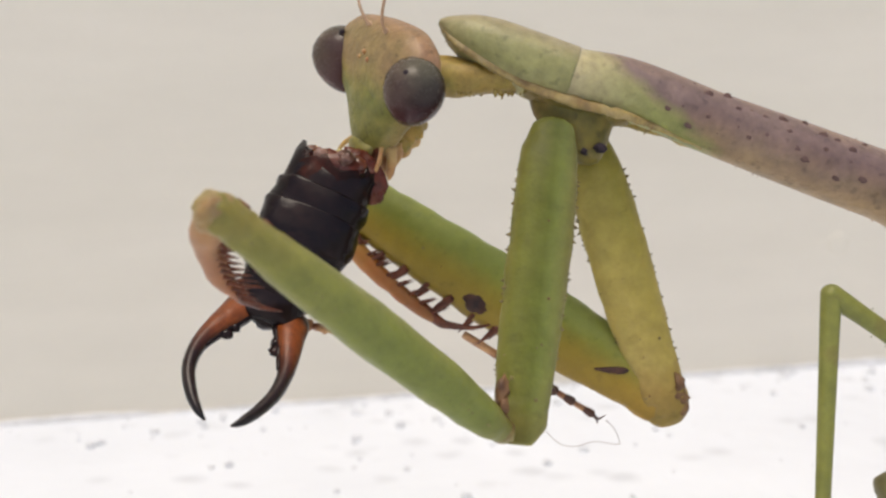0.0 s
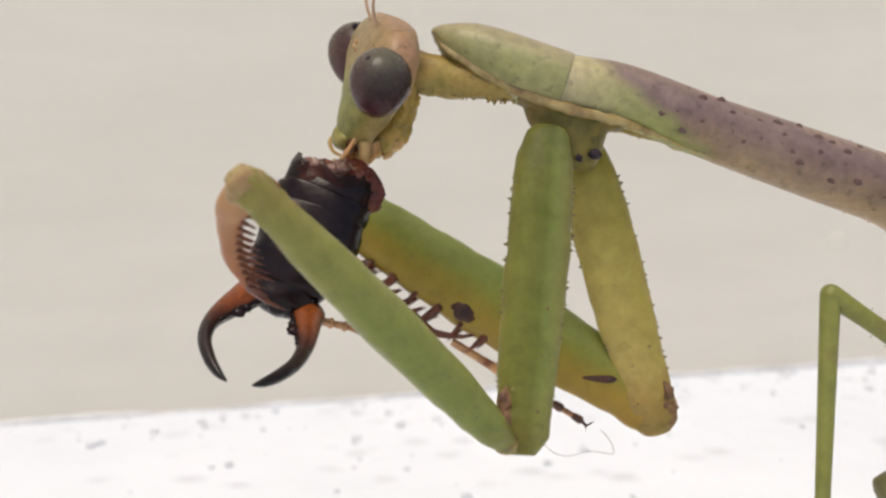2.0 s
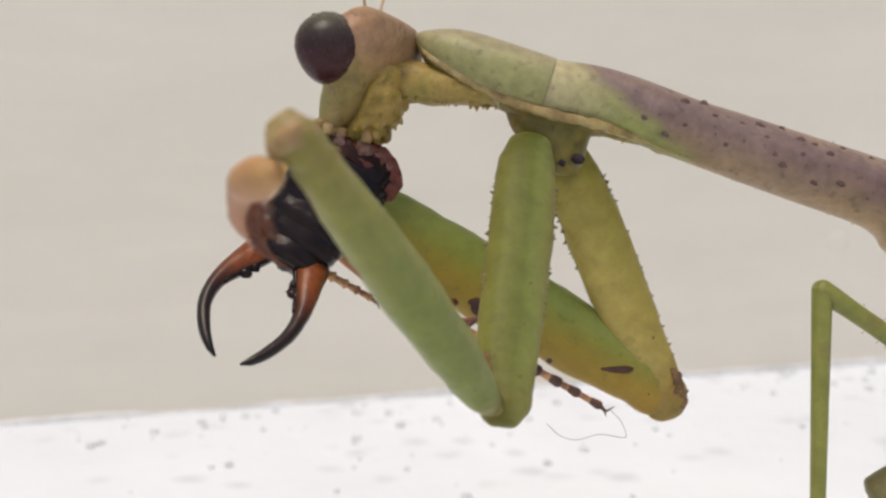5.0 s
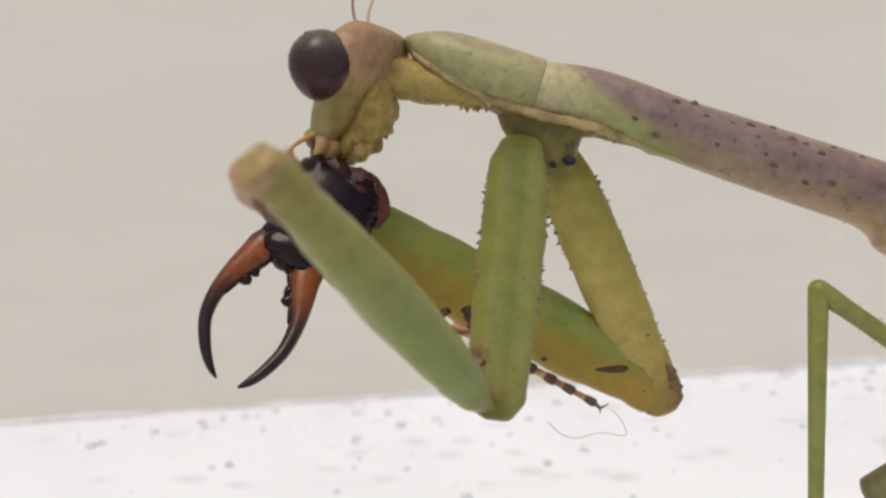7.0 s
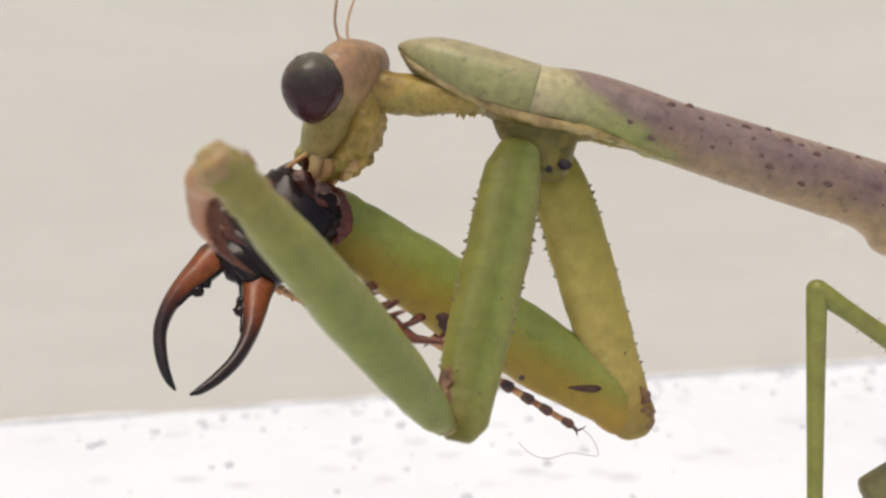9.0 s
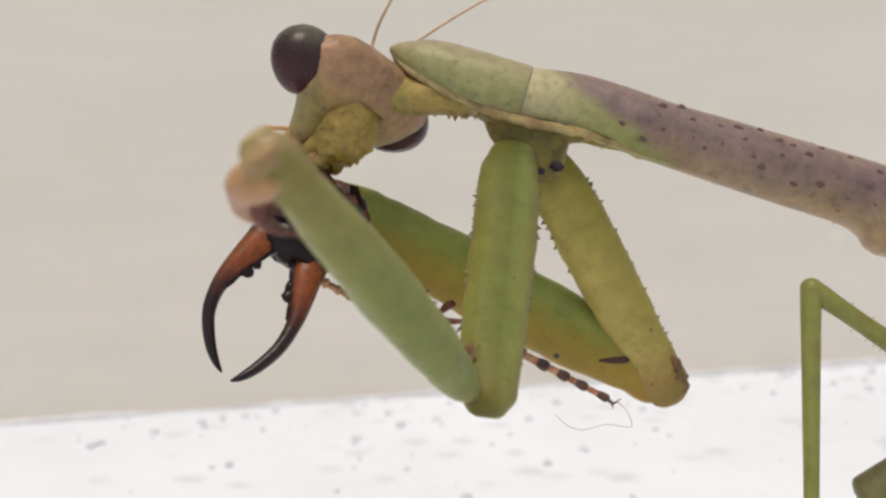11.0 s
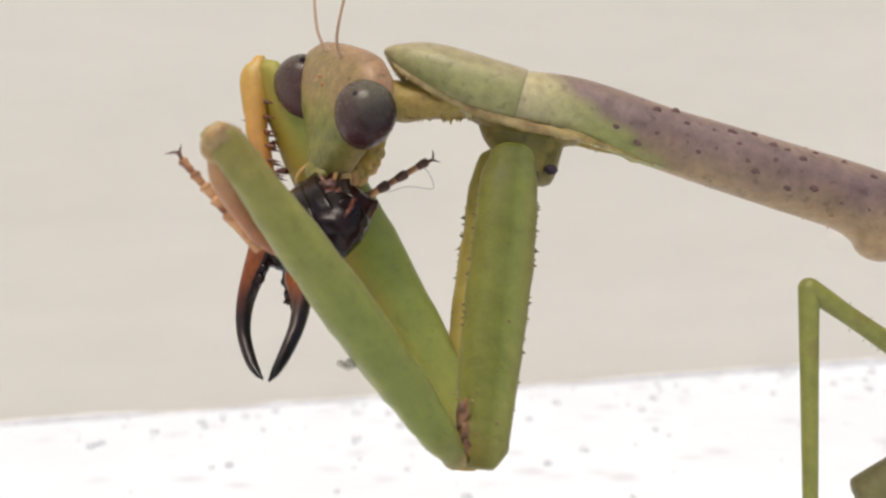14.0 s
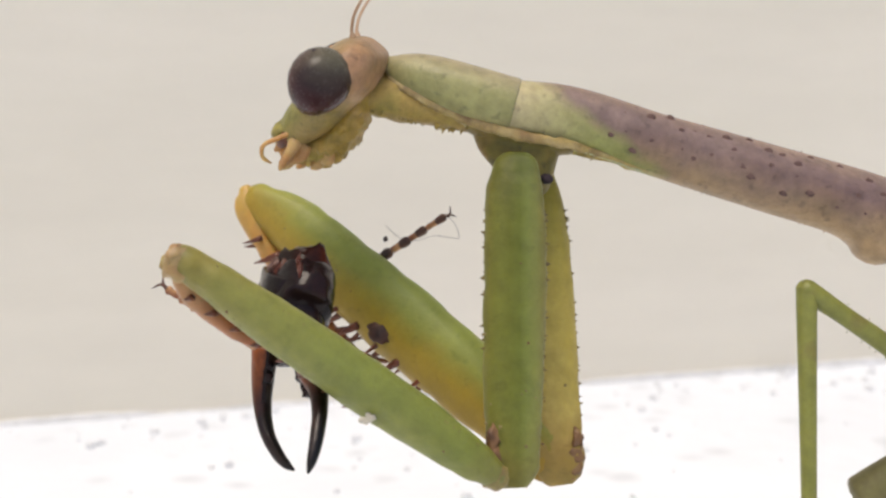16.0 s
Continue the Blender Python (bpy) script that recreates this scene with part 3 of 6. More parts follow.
def head_part():
    """The head: x forward, y to its left side, z up."""
    levels = [(2.02, 0.5, -0.05, -0.35), (1.98, 1.2, 0.15, -0.6), (1.86, 1.9, 0.42, -0.82), (1.48, 2.5, 0.8, -1.0), (0.9, 2.85, 1.0, -1.1), (0.2, 2.85, 1.05, -1.05),
              (-0.5, 2.35, 1.02, -0.95), (-1.1, 1.75, 1.02, -0.85), (-1.7, 1.32, 1.02, -0.65), (-2.15, 1.06, 0.98, -0.4), (-2.5, 0.9, 0.82, -0.2), (-2.7, 0.6, 0.42, 0.0)]
    bm = bmesh.new()
    rows = curve_pts(levels, 34)
    rings = []
    for z, w, f, b in rows:
        ring = []
        for k in range(36):
            a = 2 * math.pi * k / 36
            ca, sa = math.cos(a), math.sin(a)
            ca = math.copysign(abs(ca) ** 0.85, ca)
            sa = math.copysign(abs(sa) ** 0.9, sa)
            x = (f if ca > 0 else -b) * ca
            p = Vector((x, w * sa, z))
            q = 1 + 0.035 * noise.noise(p * 1.6) + 0.015 * noise.noise(p * 5)
            ring.append(bm.verts.new((p.x * q, p.y * q, p.z)))
        rings.append(ring)
    for a, b in zip(rings, rings[1:]):
        for k in range(36):
            bm.faces.new((a[k], b[k], b[(k + 1) % 36], a[(k + 1) % 36]))
    bm.faces.new(rings[0])
    bm.faces.new(rings[-1][::-1])
    ob = part("head", bm, M_HEAD, mantis, "triangular head with a green face and pinkish crown")
    for s in (-1, 1):
        bm = bmesh.new()
        ball(bm, (0, 0, 0), (1.05, 1.14, 1.25))
        for v in bm.verts:
            k = 1 + 0.13 * v.co.z - 0.05 * v.co.z ** 2
            v.co.x, v.co.y = v.co.x * k, v.co.y * k
        part("eye", bm, M_EYE, ob, "large bulging grey-purple compound eye", pose(0.4 * MM, 2.48 * s * MM, 0.08 * MM, -24 * s, 0, -14 * s))
        bm = bmesh.new()
        ball(bm, (0, 0, 0), (0.92, 0.34, 1.02))
        for v in bm.verts:
            v.co.x *= 1 + 0.13 * v.co.z - 0.05 * v.co.z ** 2
        part("eye_rim", bm, M_HEAD, ob, "pale rim round the eye", pose(0.36 * MM, 2.3 * s * MM, 0.06 * MM, -24 * s, 0, -14 * s))
        bm = bmesh.new()
        ball(bm, (1.05, 2.92, 0.9) if s > 0 else (0.77, -2.04, 1.18), (0.12, 0.12, 0.12), 10)
        part("pupil", bm, M_DARK, ob, "black false pupil")
        bm = bmesh.new()
        pts = curve_pts([(0.45, 0.55 * s, 1.7), (0.75, 0.65 * s, 2.05), (0.95, 0.9 * s, 2.8), (0.95, 1.5 * s, 4.8), (0.6, 2.5 * s, 8), (-0.2, 3.5 * s, 12)], 26)
        tube(bm, pts, [0.11 if i < 3 else 0.065 - 0.0012 * i for i in range(26)], 8)
        part("antenna", bm, M_FEELER, ob, "thin brown antenna")
        bm = bmesh.new()
        pts = curve_pts([(0.35, 0.8 * s, -2.2), (0.65, 1.2 * s, -2.65), (0.85, 1.35 * s, -3.05), (0.65, 1.3 * s, -3.4), (0.3, 1.05 * s, -3.45)], 12)
        tube(bm, pts, [0.1, 0.09, 0.08, 0.09, 0.08, 0.075, 0.085, 0.075, 0.07, 0.075, 0.06, 0.03], 8)
        part("palp", bm, M_MOUTH, ob, "jointed feeler beside the mouth")
        bm = bmesh.new()
        pts = curve_pts([(0.0, 0.5 * s, -2.2), (-0.05, 0.7 * s, -2.75), (-0.1, 0.6 * s, -3.2)], 9)
        tube(bm, pts, [0.09, 0.08, 0.075, 0.085, 0.075, 0.07, 0.07, 0.06, 0.03], 8)
        part("palp", bm, M_MOUTH, ob, "short feeler under the mouth")
        bm = bmesh.new()
        limb(bm, [(0.3, 0.62 * s, -2.1, 0.34, 0.3), (0.42, 0.55 * s, -2.5, 0.3, 0.28), (0.45, 0.3 * s, -2.9, 0.16, 0.16), (0.45, 0.12 * s, -3.05, 0.04, 0.04)], 10, 10)
        part("jaw", bm, M_SPINE, ob, "dark jaw")
    bm = bmesh.new()
    ball(bm, (0.7, 0, -2.5), (0.38, 0.72, 0.45), 14, 0.15, 2)
    part("upper_lip", bm, M_HEAD, ob, "rounded olive lip")
    bm = bmesh.new()
    ball(bm, (0.86, 0, -0.6), (0.2, 0.95, 0.75), 14, 0.15, 7)
    part("face_shield", bm, M_HEAD, ob, "raised green plate on the face")
    for y, z in ((0, 0.95), (0.28, 0.72), (-0.28, 0.72)):
        bm = bmesh.new()
        ball(bm, (0.99, y, z), (0.08, 0.1, 0.1), 10)
        part("ocellus", bm, M_MOUTH, ob)
    bm = bmesh.new()
    limb(bm, [(-0.75, 0, 0.3, 0.9, 0.45), (-1.0, 0, -0.5, 1.1, 0.55), (-1.02, 0, -1.35, 0.98, 0.56), (-0.72, 0, -2.1, 0.74, 0.5), (-0.25, 0, -2.75, 0.45, 0.32)], 44, 36)
    for v in bm.verts:
        v.co *= 1 + 0.1 * noise.noise(v.co * 2.0) + 0.16 * abs(noise.noise(v.co * 3.1)) + 0.07 * noise.noise(v.co * 7)
    part("throat", bm, M_THROAT, ob, "lumpy wrinkled yellow throat")
    rnd = random.Random(12)
    for k in range(15):
        y = -0.98 + 0.14 * k
        bm = bmesh.new()
        x0 = rnd.uniform(-0.7, 0.45)
        pts = curve_pts([(x0, y * 0.9, -2.1 - 0.2 * (x0 > -0.3)), (x0 + rnd.uniform(-0.2, 0.2), y, -2.7), (x0 + rnd.uniform(-0.25, 0.3), y * 0.9 + rnd.uniform(-0.12, 0.12), -3.1 - rnd.uniform(0, 0.45))], 8)
        tube(bm, pts, [q * rnd.uniform(0.85, 1.2) for q in (0.24, 0.25, 0.23, 0.21, 0.2, 0.18, 0.14, 0.06)], 8)
        part("mouth_lobe", bm, M_MOUTH, ob, "soft yellow-brown lobe of the mouth")
    for k in range(9):
        y, z = rnd.uniform(-0.7, 0.7), rnd.uniform(-2.35, -1.6)
        bm = bmesh.new()
        x0 = -1.3 - 0.28 * (z + 1.7) + rnd.uniform(-0.12, 0.12)
        x0 += 0.55 * max(0, -z - 1.9)
        tube(bm, curve_pts([(x0 + 0.3, y * 0.8, z), (x0 - 0.05, y, z - 0.3), (x0 + 0.1, y + rnd.uniform(-0.2, 0.2), z - rnd.uniform(0.45, 0.75))], 8), [q * rnd.uniform(0.85, 1.2) for q in (0.24, 0.27, 0.27, 0.25, 0.22, 0.19, 0.14, 0.05)], 8)
        part("mouth_lobe", bm, M_MOUTH if k % 3 == 0 else M_THROAT, ob, "soft orange lobe behind the mouth")
    return ob


head = head_part()


STAIN_SIDE = {21: -1, 22: 1}


def coxa_part(material, w, label, seed, more=0.0):
    bm = bmesh.new()
    limb(bm, [(-0.95, 0, 0.0, 0.25, 0.42 * w), (-0.7, 0, 0, 0.42, 0.64 * w), (-0.1, 0, -0.02, 0.58, 0.8 * w), (0.5, 0, -0.02, 0.68, 0.89 * w), (1.1, 0, 0, 0.74, 0.94 * w), (3, 0, 0.02, 0.76, 0.96 * w), (6, 0, 0, 0.7, 0.92 * w), (8.4, 0, 0, 0.62, 0.83 * w), (9.4 + more, 0, 0.04, 0.62, 0.78 * w), (10.1 + more, 0, 0.06, 0.52, 0.64 * w), (10.45 + more, 0, 0.08, 0.26, 0.34 * w)], 60, 26, 2.5)
    lumpy(bm, 0.07, seed)
    for v in bm.verts:
        v.co.y += 0.05 * noise.noise(v.co * 1.9 + Vector((seed, 0, 0)))
        if v.co.x > 8.7:
            v.co += Vector((0, 0.07, 0.07)) * noise.noise(v.co * 3.0)
    ob = part("front_hip", bm, material, mantis, label)
    rnd = random.Random(seed)
    rows = []
    for k in range(64):
        x = 0.9 + 8.6 * k / 63 + rnd.uniform(-0.15, 0.15)
        edge = (0.95 - 0.006 * (x - 3) ** 2 * (x > 3) - 0.12 * (x < 1)) * w
        rows.append(((x, rnd.uniform(-0.3, 0.2), edge), (rnd.uniform(-0.4, 0.4), 0, 1), rnd.choice((0.05, 0.06, 0.08, 0.1, 0.14, 0.2))))
        if k % 3:
            rows.append(((x, rnd.uniform(-0.3, 0.2), -edge), (rnd.uniform(-0.4, 0.4), 0, -1), rnd.choice((0.05, 0.06, 0.09, 0.16))))
    bm = bmesh.new()
    warts(bm, rows, seed)
    part("warty_edge", bm, M_WART, ob, "row of tiny brown warts")
    for k in range(14):
        x, z = rnd.uniform(1, 9.5), rnd.uniform(-0.7, 0.7) * w
        r = rnd.choice((0.03, 0.04, 0.06))
        bm = bmesh.new()
        ball(bm, (x, -0.72 * math.sqrt(max(0.1, 1 - (z / (0.95 * w)) ** 2)) - 0.0, z), (r, 0.03, r), 10)
        part("dark_speck", bm, M_SPINE if k % 2 else M_WART, ob)
    for k in range(3):
        bm = bmesh.new()
        ball(bm, (8.9 + 0.5 * k + more, -0.47 + 0.05 * k, (STAIN_SIDE[seed] * (0.62 - 0.1 * k)) * w), (rnd.uniform(0.3, 0.45), 0.17, rnd.uniform(0.16, 0.28)), 14, 0.6, seed + k)
        part("joint_stain", bm, M_STAIN, ob, "brown stain at the knee joint")
    return ob


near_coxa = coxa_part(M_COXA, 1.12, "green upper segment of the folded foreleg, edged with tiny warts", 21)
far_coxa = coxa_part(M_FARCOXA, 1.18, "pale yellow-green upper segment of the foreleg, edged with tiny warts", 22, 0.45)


def femur_part(material, L, w, label, spots, seed):
    bm = bmesh.new()
    f = L / 15.0
    if spots:
        rows = [(-0.35, 0, 0.1, 0.25, 0.3 * w), (-0.15, 0, 0.16, 0.45, 0.55 * w), (0.4, 0, 0.1, 0.62, 0.84 * w), (1.4 * f, 0, -0.17, 0.78, 0.92 * w + 0.15), (4.0 * f, 0, -0.15, 0.86, 1.12 * w + 0.15), (7.0 * f, 0, -0.15, 0.88, 1.18 * w + 0.15),
                (10.5 * f, 0, -0.17, 0.8, 1.08 * w + 0.15), (13.2 * f, 0, -0.2, 0.62, 0.86 * w + 0.15), (14.4 * f, 0, -0.05, 0.54, 0.72 * w), (15.0 * f, 0, -0.02, 0.46, 0.58 * w), (15.3 * f, 0, 0, 0.25, 0.3 * w)]
    else:
        rows = [(-0.2, 0, 0.05, 0.2, 0.25 * w), (0.0, 0, 0.05, 0.36, 0.5 * w), (0.5, 0, 0.02, 0.47, 0.68 * w), (1.4 * f, 0, 0, 0.6, 0.9 * w), (4.0 * f, 0, 0, 0.74, 1.12 * w), (7.0 * f, 0, 0, 0.79, 1.18 * w),
                (10.5 * f, 0, -0.02, 0.71, 1.05 * w), (12.8 * f, 0, -0.05, 0.58, 0.84 * w), (13.8 * f, 0, -0.05, 0.54, 0.74 * w), (14.6 * f, 0, -0.02, 0.52, 0.66 * w), (14.95 * f, 0, 0, 0.4, 0.5 * w), (15.05 * f, 0, 0, 0.2, 0.25 * w)]
    limb(bm, rows, 60, 26, 2.3)
    lumpy(bm, 0.055, seed)
    for v in bm.verts:
        v.co.y += 0.04 * noise.noise(v.co * 1.7 + Vector((seed, 0, 0)))
        if v.co.x > 0.9 * L and not spots:
            v.co += Vector((0.08, 0.09, 0.09)) * noise.noise(v.co * 2.4)
    rnd = random.Random(seed)
    ob = part("front_thigh", bm, material, mantis, label)
    bm = bmesh.new()
    warts(bm, [((rnd.uniform(0.1, 0.9) * L, 0, -1.1 * w), (0, 0, -1), 0.05) for _ in range(18)], seed)
    part("warty_edge", bm, M_WART, ob)
    for k in range(9):
        x = (0.36 + 0.54 * k / 8) * L
        for row in (-1, 1):
            long = (0.98 if (k + (row > 0)) % 2 else 0.66) * (1.0 if spots else 0.3)
            z, lean = (1.02 if k > 1 else 0.95) * w, 0.1 + 0.6 * k / 8 + rnd.uniform(-0.12, 0.12)
            bm = bmesh.new()
            cone(bm, (x, 0.42 * row, z - 0.18), (x + long * math.sin(lean), 0.5 * row, z + long * math.cos(lean)), 0.13 + 0.07 * (long > 0.7), (0.08, 0, -0.04))
            part("spine", bm, M_SPINE, ob, "dark brown spine")
    bm = bmesh.new()
    ball(bm, (0.1, 0, 0.1), (0.42, 0.5 if spots else 0.42, 0.66 * w), 14, 0.2, seed)
    part("knee_joint", bm, M_KNEE, ob, "yellow-brown stained knee joint")
    if spots:
        bm = bmesh.new()
        ball(bm, (0.505 * L, -0.74, 0.62 * w), (0.46, 0.16, 0.36), 14, 0.45, 3)
        part("dark_spot", bm, M_SPOT, ob, "dark brown eye-spot")
        bm = bmesh.new()
        limb(bm, [(1.75, -0.76, -0.32, 0.03, 0.05), (1.95, -0.8, -0.18, 0.08, 0.14), (2.4, -0.82, 0.08, 0.08, 0.12), (2.85, -0.8, 0.32, 0.03, 0.04)], 12, 10)
        part("dark_streak", bm, M_SPOT, ob, "black streak near the joint")
    else:
        bm = bmesh.new()
        ball(bm, (L - 0.32, -0.08, 0.03), (0.5, 0.6, 0.52), 14, 0.3, seed)
        ball(bm, (L - 0.12, -0.06, 0.27), (0.32, 0.44, 0.26), 14, 0.25, seed + 1)
        ball(bm, (L - 0.1, -0.06, -0.25), (0.3, 0.42, 0.25), 14, 0.25, seed + 2)
        part("knee_lobe", bm, M_LOBE, ob, "tan squared knee lobe")
    for k in range(16):
        x, z = rnd.uniform(0.08, 0.9) * L, rnd.uniform(-0.5, 0.3) * w
        r = rnd.choice((0.025, 0.035, 0.05))
        bm = bmesh.new()
        ball(bm, (x, -(0.84 if spots else 0.72) * math.sqrt(1 - (z / (1.1 * w)) ** 2) * (1 - 0.25 * abs(x / L - 0.45)), z), (r, 0.03, r), 10)
        part("dark_speck", bm, M_SPINE if k % 2 else M_WART, ob)
    return ob


near_femur = femur_part(M_FEMUR, 12.8, 0.82, "smooth green thigh of the grasping foreleg", False, 31)
far_femur = femur_part(M_FARFEMUR, 15.8, 1.1, "green thigh with a yellow inner face, dark spot and spines", True, 32)


bm = bmesh.new()
tube(bm, curve_pts([(4.9, -0.55, 0), (4.85, -0.75, 0.05), (4.9, -0.95, 0)], 8), [0.03] * 8, 5)
for k in range(6):
    rnd = random.Random(k + 50)
    ball(bm, (4.9 + rnd.uniform(-0.15, 0.15), -0.98 + rnd.uniform(-0.16, 0.12), rnd.uniform(-0.1, 0.1)), (0.1, 0.1, 0.1), 10, 0.4, k)
pale_crumb = part("pale_crumb", bm, M_PALE, mantis, "pale crumb stuck under the thigh")


def tibia_part(material, L, w, bow, claw, label, seed):
    bm = bmesh.new()
    limb(bm, [(-0.3, 0, -0.05, 0.25, 0.3 * w), (0.0, 0, -0.08, 0.36, 0.5 * w), (0.6, 0, -0.1 - 0.4 * bow, 0.5, 0.72 * w), (0.3 * L, 0, -bow, 0.42, 0.55 * w), (0.6 * L, 0, -0.92 * bow, 0.36, 0.44 * w), (0.88 * L, 0, -0.3 * bow, 0.28, 0.36 * w), (L, 0, 0.06, 0.18, 0.22 * w)], 30, 16)
    for v in bm.verts:
        v.co += Vector((0, 0.06, 0.06)) * noise.noise(v.co * 1.8 + Vector((seed, 0, 0)))
    ob = part("front_shin", bm, material, mantis, label)
    bm = bmesh.new()
    pts = curve_pts([(0.88 * L, 0, -0.05), (L, 0, 0.08), (L + 0.2 * claw, 0, 0.1 + 0.12 * claw), (L + 0.55 * claw, 0, 0.5 * claw), (L + 0.8 * claw, 0, claw)], 12)
    tube(bm, pts, [0.24, 0.23, 0.22, 0.2, 0.18, 0.16, 0.14, 0.11, 0.09, 0.06, 0.04, 0.015], 10)
    part("claw", bm, M_SPINE, ob, "curved dark claw")
    rnd = random.Random(seed)
    n = 11
    for k in range(n):
        u = 0.2 + 0.74 * k / (n - 1)
        z = -bow * math.sin(math.pi * min(1, u + 0.05)) + 0.5 * w * (1 - 0.4 * u)
        for row in (-1, 1):
            long = 0.3 + 0.25 * u
            bm = bmesh.new()
            cone(bm, (u * L, 0.22 * row, z - 0.12), (u * L + 0.3 * long, 0.3 * row, z + long), 0.09, (0.1, 0, 0), 6)
            part("spine", bm, M_SPINE, ob)
    return ob


near_tibia = tibia_part(M_TIBIA, 4.8, 0.76, 0.56, 1.2, "orange spiny shin folded against its thigh", 41)
far_tibia = tibia_part(M_FARTIBIA, 7.6, 0.76, 0.55, 1.95, "amber spiny shin folded against its thigh", 42)


def tarsus_part(L, label, banded):
    ob = None
    joints = [0.0, 0.42, 0.58, 0.72, 0.85, 1.0]
    z0 = 0.0
    for k in range(5):
        a, b = joints[k] * L, joints[k + 1] * L
        bm = bmesh.new()
        r = 0.2 - 0.014 * k
        limb(bm, [(a, 0, 0, r * 0.6, r * 0.6), (a + 0.12, 0, 0, r * 0.8, r * 0.8), (0.6 * b + 0.4 * a, 0, 0, r * 0.85, r * 0.85), (b - 0.1, 0, 0, r * 1.1, r * 1.15), (b, 0, 0, r * 0.7, r * 0.7)], 12, 10)
        if ob is None:
            ob = part("front_foot", bm, M_TARSUS, mantis, label)
        else:
            part("foot_joint", bm, M_TARSUS, ob)
        if not banded:
            continue
        bm = bmesh.new()
        limb(bm, [(b - 0.45, 0, 0, r * 0.8, r * 0.8), (b - 0.36, 0, 0, r * 1.0, r * 1.0), (b - 0.08, 0, 0, r * 1.13, r * 1.18), (b + 0.03, 0, 0, r * 0.7, r * 0.7)], 8, 10)
        part("dark_band", bm, M_TARSUS_DARK, ob, "dark brown band")
    for s in (-1, 1):
        bm = bmesh.new()
        tube(bm, curve_pts([(L - 0.05, 0.05 * s, 0), (L + 0.2, 0.18 * s, -0.05), (L + 0.38, 0.25 * s, -0.25 * s)], 7), [0.07, 0.065, 0.06, 0.05, 0.04, 0.025, 0.01], 6)
        part("foot_claw", bm, M_TARSUS_DARK, ob)
    if banded:
        bm = bmesh.new()
        ball(bm, (L - 2.4, 0, 0.5), (0.1, 0.1, 0.1), 10, 0.4, 5)
        part("crumb", bm, M_CRUMB, ob, "tiny black crumb")
    return ob


far_tarsus = tarsus_part(5.9, "thin banded brown foot with a thread on it", True)
near_tarsus = tarsus_part(3.6, "thin reddish-brown foot", False)


bm = bmesh.new()
tube(bm, curve_pts([(0, 0, 0.1), (0.3, 0, -0.2), (0.5, 0, -0.6), (0.45, 0, -0.85), (-0.4, 0.1, -0.75), (-1.2, 0.1, -0.95), (-1.8, 0, -0.8), (-2.3, 0, -0.35)], 30), [0.013] * 30, 5)
thread = part("thread", bm, M_THREAD, mantis, "fine grey thread hanging from the foot")


def walking_leg(name, L, r0, r1, label, material=M_WALK):
    bm = bmesh.new()
    limb(bm, [(-0.32, 0, 0, r0 * 0.5, r0 * 0.5), (-0.12, 0, 0, r0 * 0.95, r0 * 0.95), (0.3, 0, 0, r0, r0 * 1.02), (0.25 * L, 0, 0, r0 * 0.85, r0 * 0.9), (0.7 * L, 0, 0, r1, r1), (L - 0.1, 0, 0, r1 * 0.9, r1 * 0.9), (L, 0, 0, r1 * 0.5, r1 * 0.5)], 26, 14)
    rnd = random.Random(int(L * 10))
    warts(bm, [((rnd.uniform(0.5, L), 0, r1 * rnd.choice((-1, 1))), (0, 0, rnd.choice((-1, 1))), 0.05) for _ in range(20)], 2)
    return part(name, bm, material, mantis, label)


mid_tibia = walking_leg("middle_shin", 13.1, 0.36, 0.25, "slender green walking leg standing on the floor")
mid_femur = walking_leg("middle_thigh", 8.6, 0.38, 0.42, "slender green thigh of the walking leg")
rear_tibia = walking_leg("hind_shin", 10.5, 0.4, 0.25, "slender green hind leg standing on the floor")
rear_femur = walking_leg("hind_thigh", 9.5, 0.8, 0.5, "brownish green thigh of the hind leg", M_HIND)


# ---- the earwig in its grip: x towards the tips of the pincers ----
earwig = tagged(new("earwig"), "half-eaten dark brown earwig held in the forelegs", "insect")


def ring_part(w, h, L, k):
    """One plate ring of the abdomen, x away from the pincers, open rim slightly flared."""
    bm = bmesh.new()
    limb(bm, [(-0.75 * L, 0, 0, h * 0.7, w * 0.75), (-0.6 * L, 0, 0, h * 0.92, w * 0.93), (-0.2 * L, 0, 0, h * 0.98, w * 0.98), (0.2 * L, 0, 0, h, w * 1.01), (0.5 * L, 0, 0, h * 1.0, w * 1.01), (0.6 * L, 0, 0, h * 0.95, w * 0.96), (0.66 * L, 0, 0, h * 0.7, w * 0.75)], 20, 32, 2.3)
    for v in bm.verts:
        v.co *= 1 + 0.07 * noise.noise(v.co * 1.1 + Vector((k * 0.9, 0, 0))) + 0.045 * noise.noise(v.co * 3.2) + 0.015 * noise.noise(v.co * 8)
    if k == 5:
        for v in bm.verts:
            if v.co.x > 0.1 * L:
                v.co.x += 0.55 * noise.noise(Vector((v.co.y * 1.4, v.co.z * 1.4, 7))) + 0.2 * noise.noise(Vector((v.co.y * 4, v.co.z * 4, 1)))
    ob = part("abdomen_ring", bm, M_SHELL_RED if k > 4 else M_SHELL, earwig, "glossy red-brown plate of the abdomen" if k > 4 else "glossy black plate of the abdomen")
    return ob


rings = [ring_part(w, h, 1.25, k) for k, (w, h) in enumerate(((1.1, 0.8), (1.45, 0.95), (1.68, 1.05), (1.78, 1.1), (1.72, 1.08), (1.5, 1.0)))]


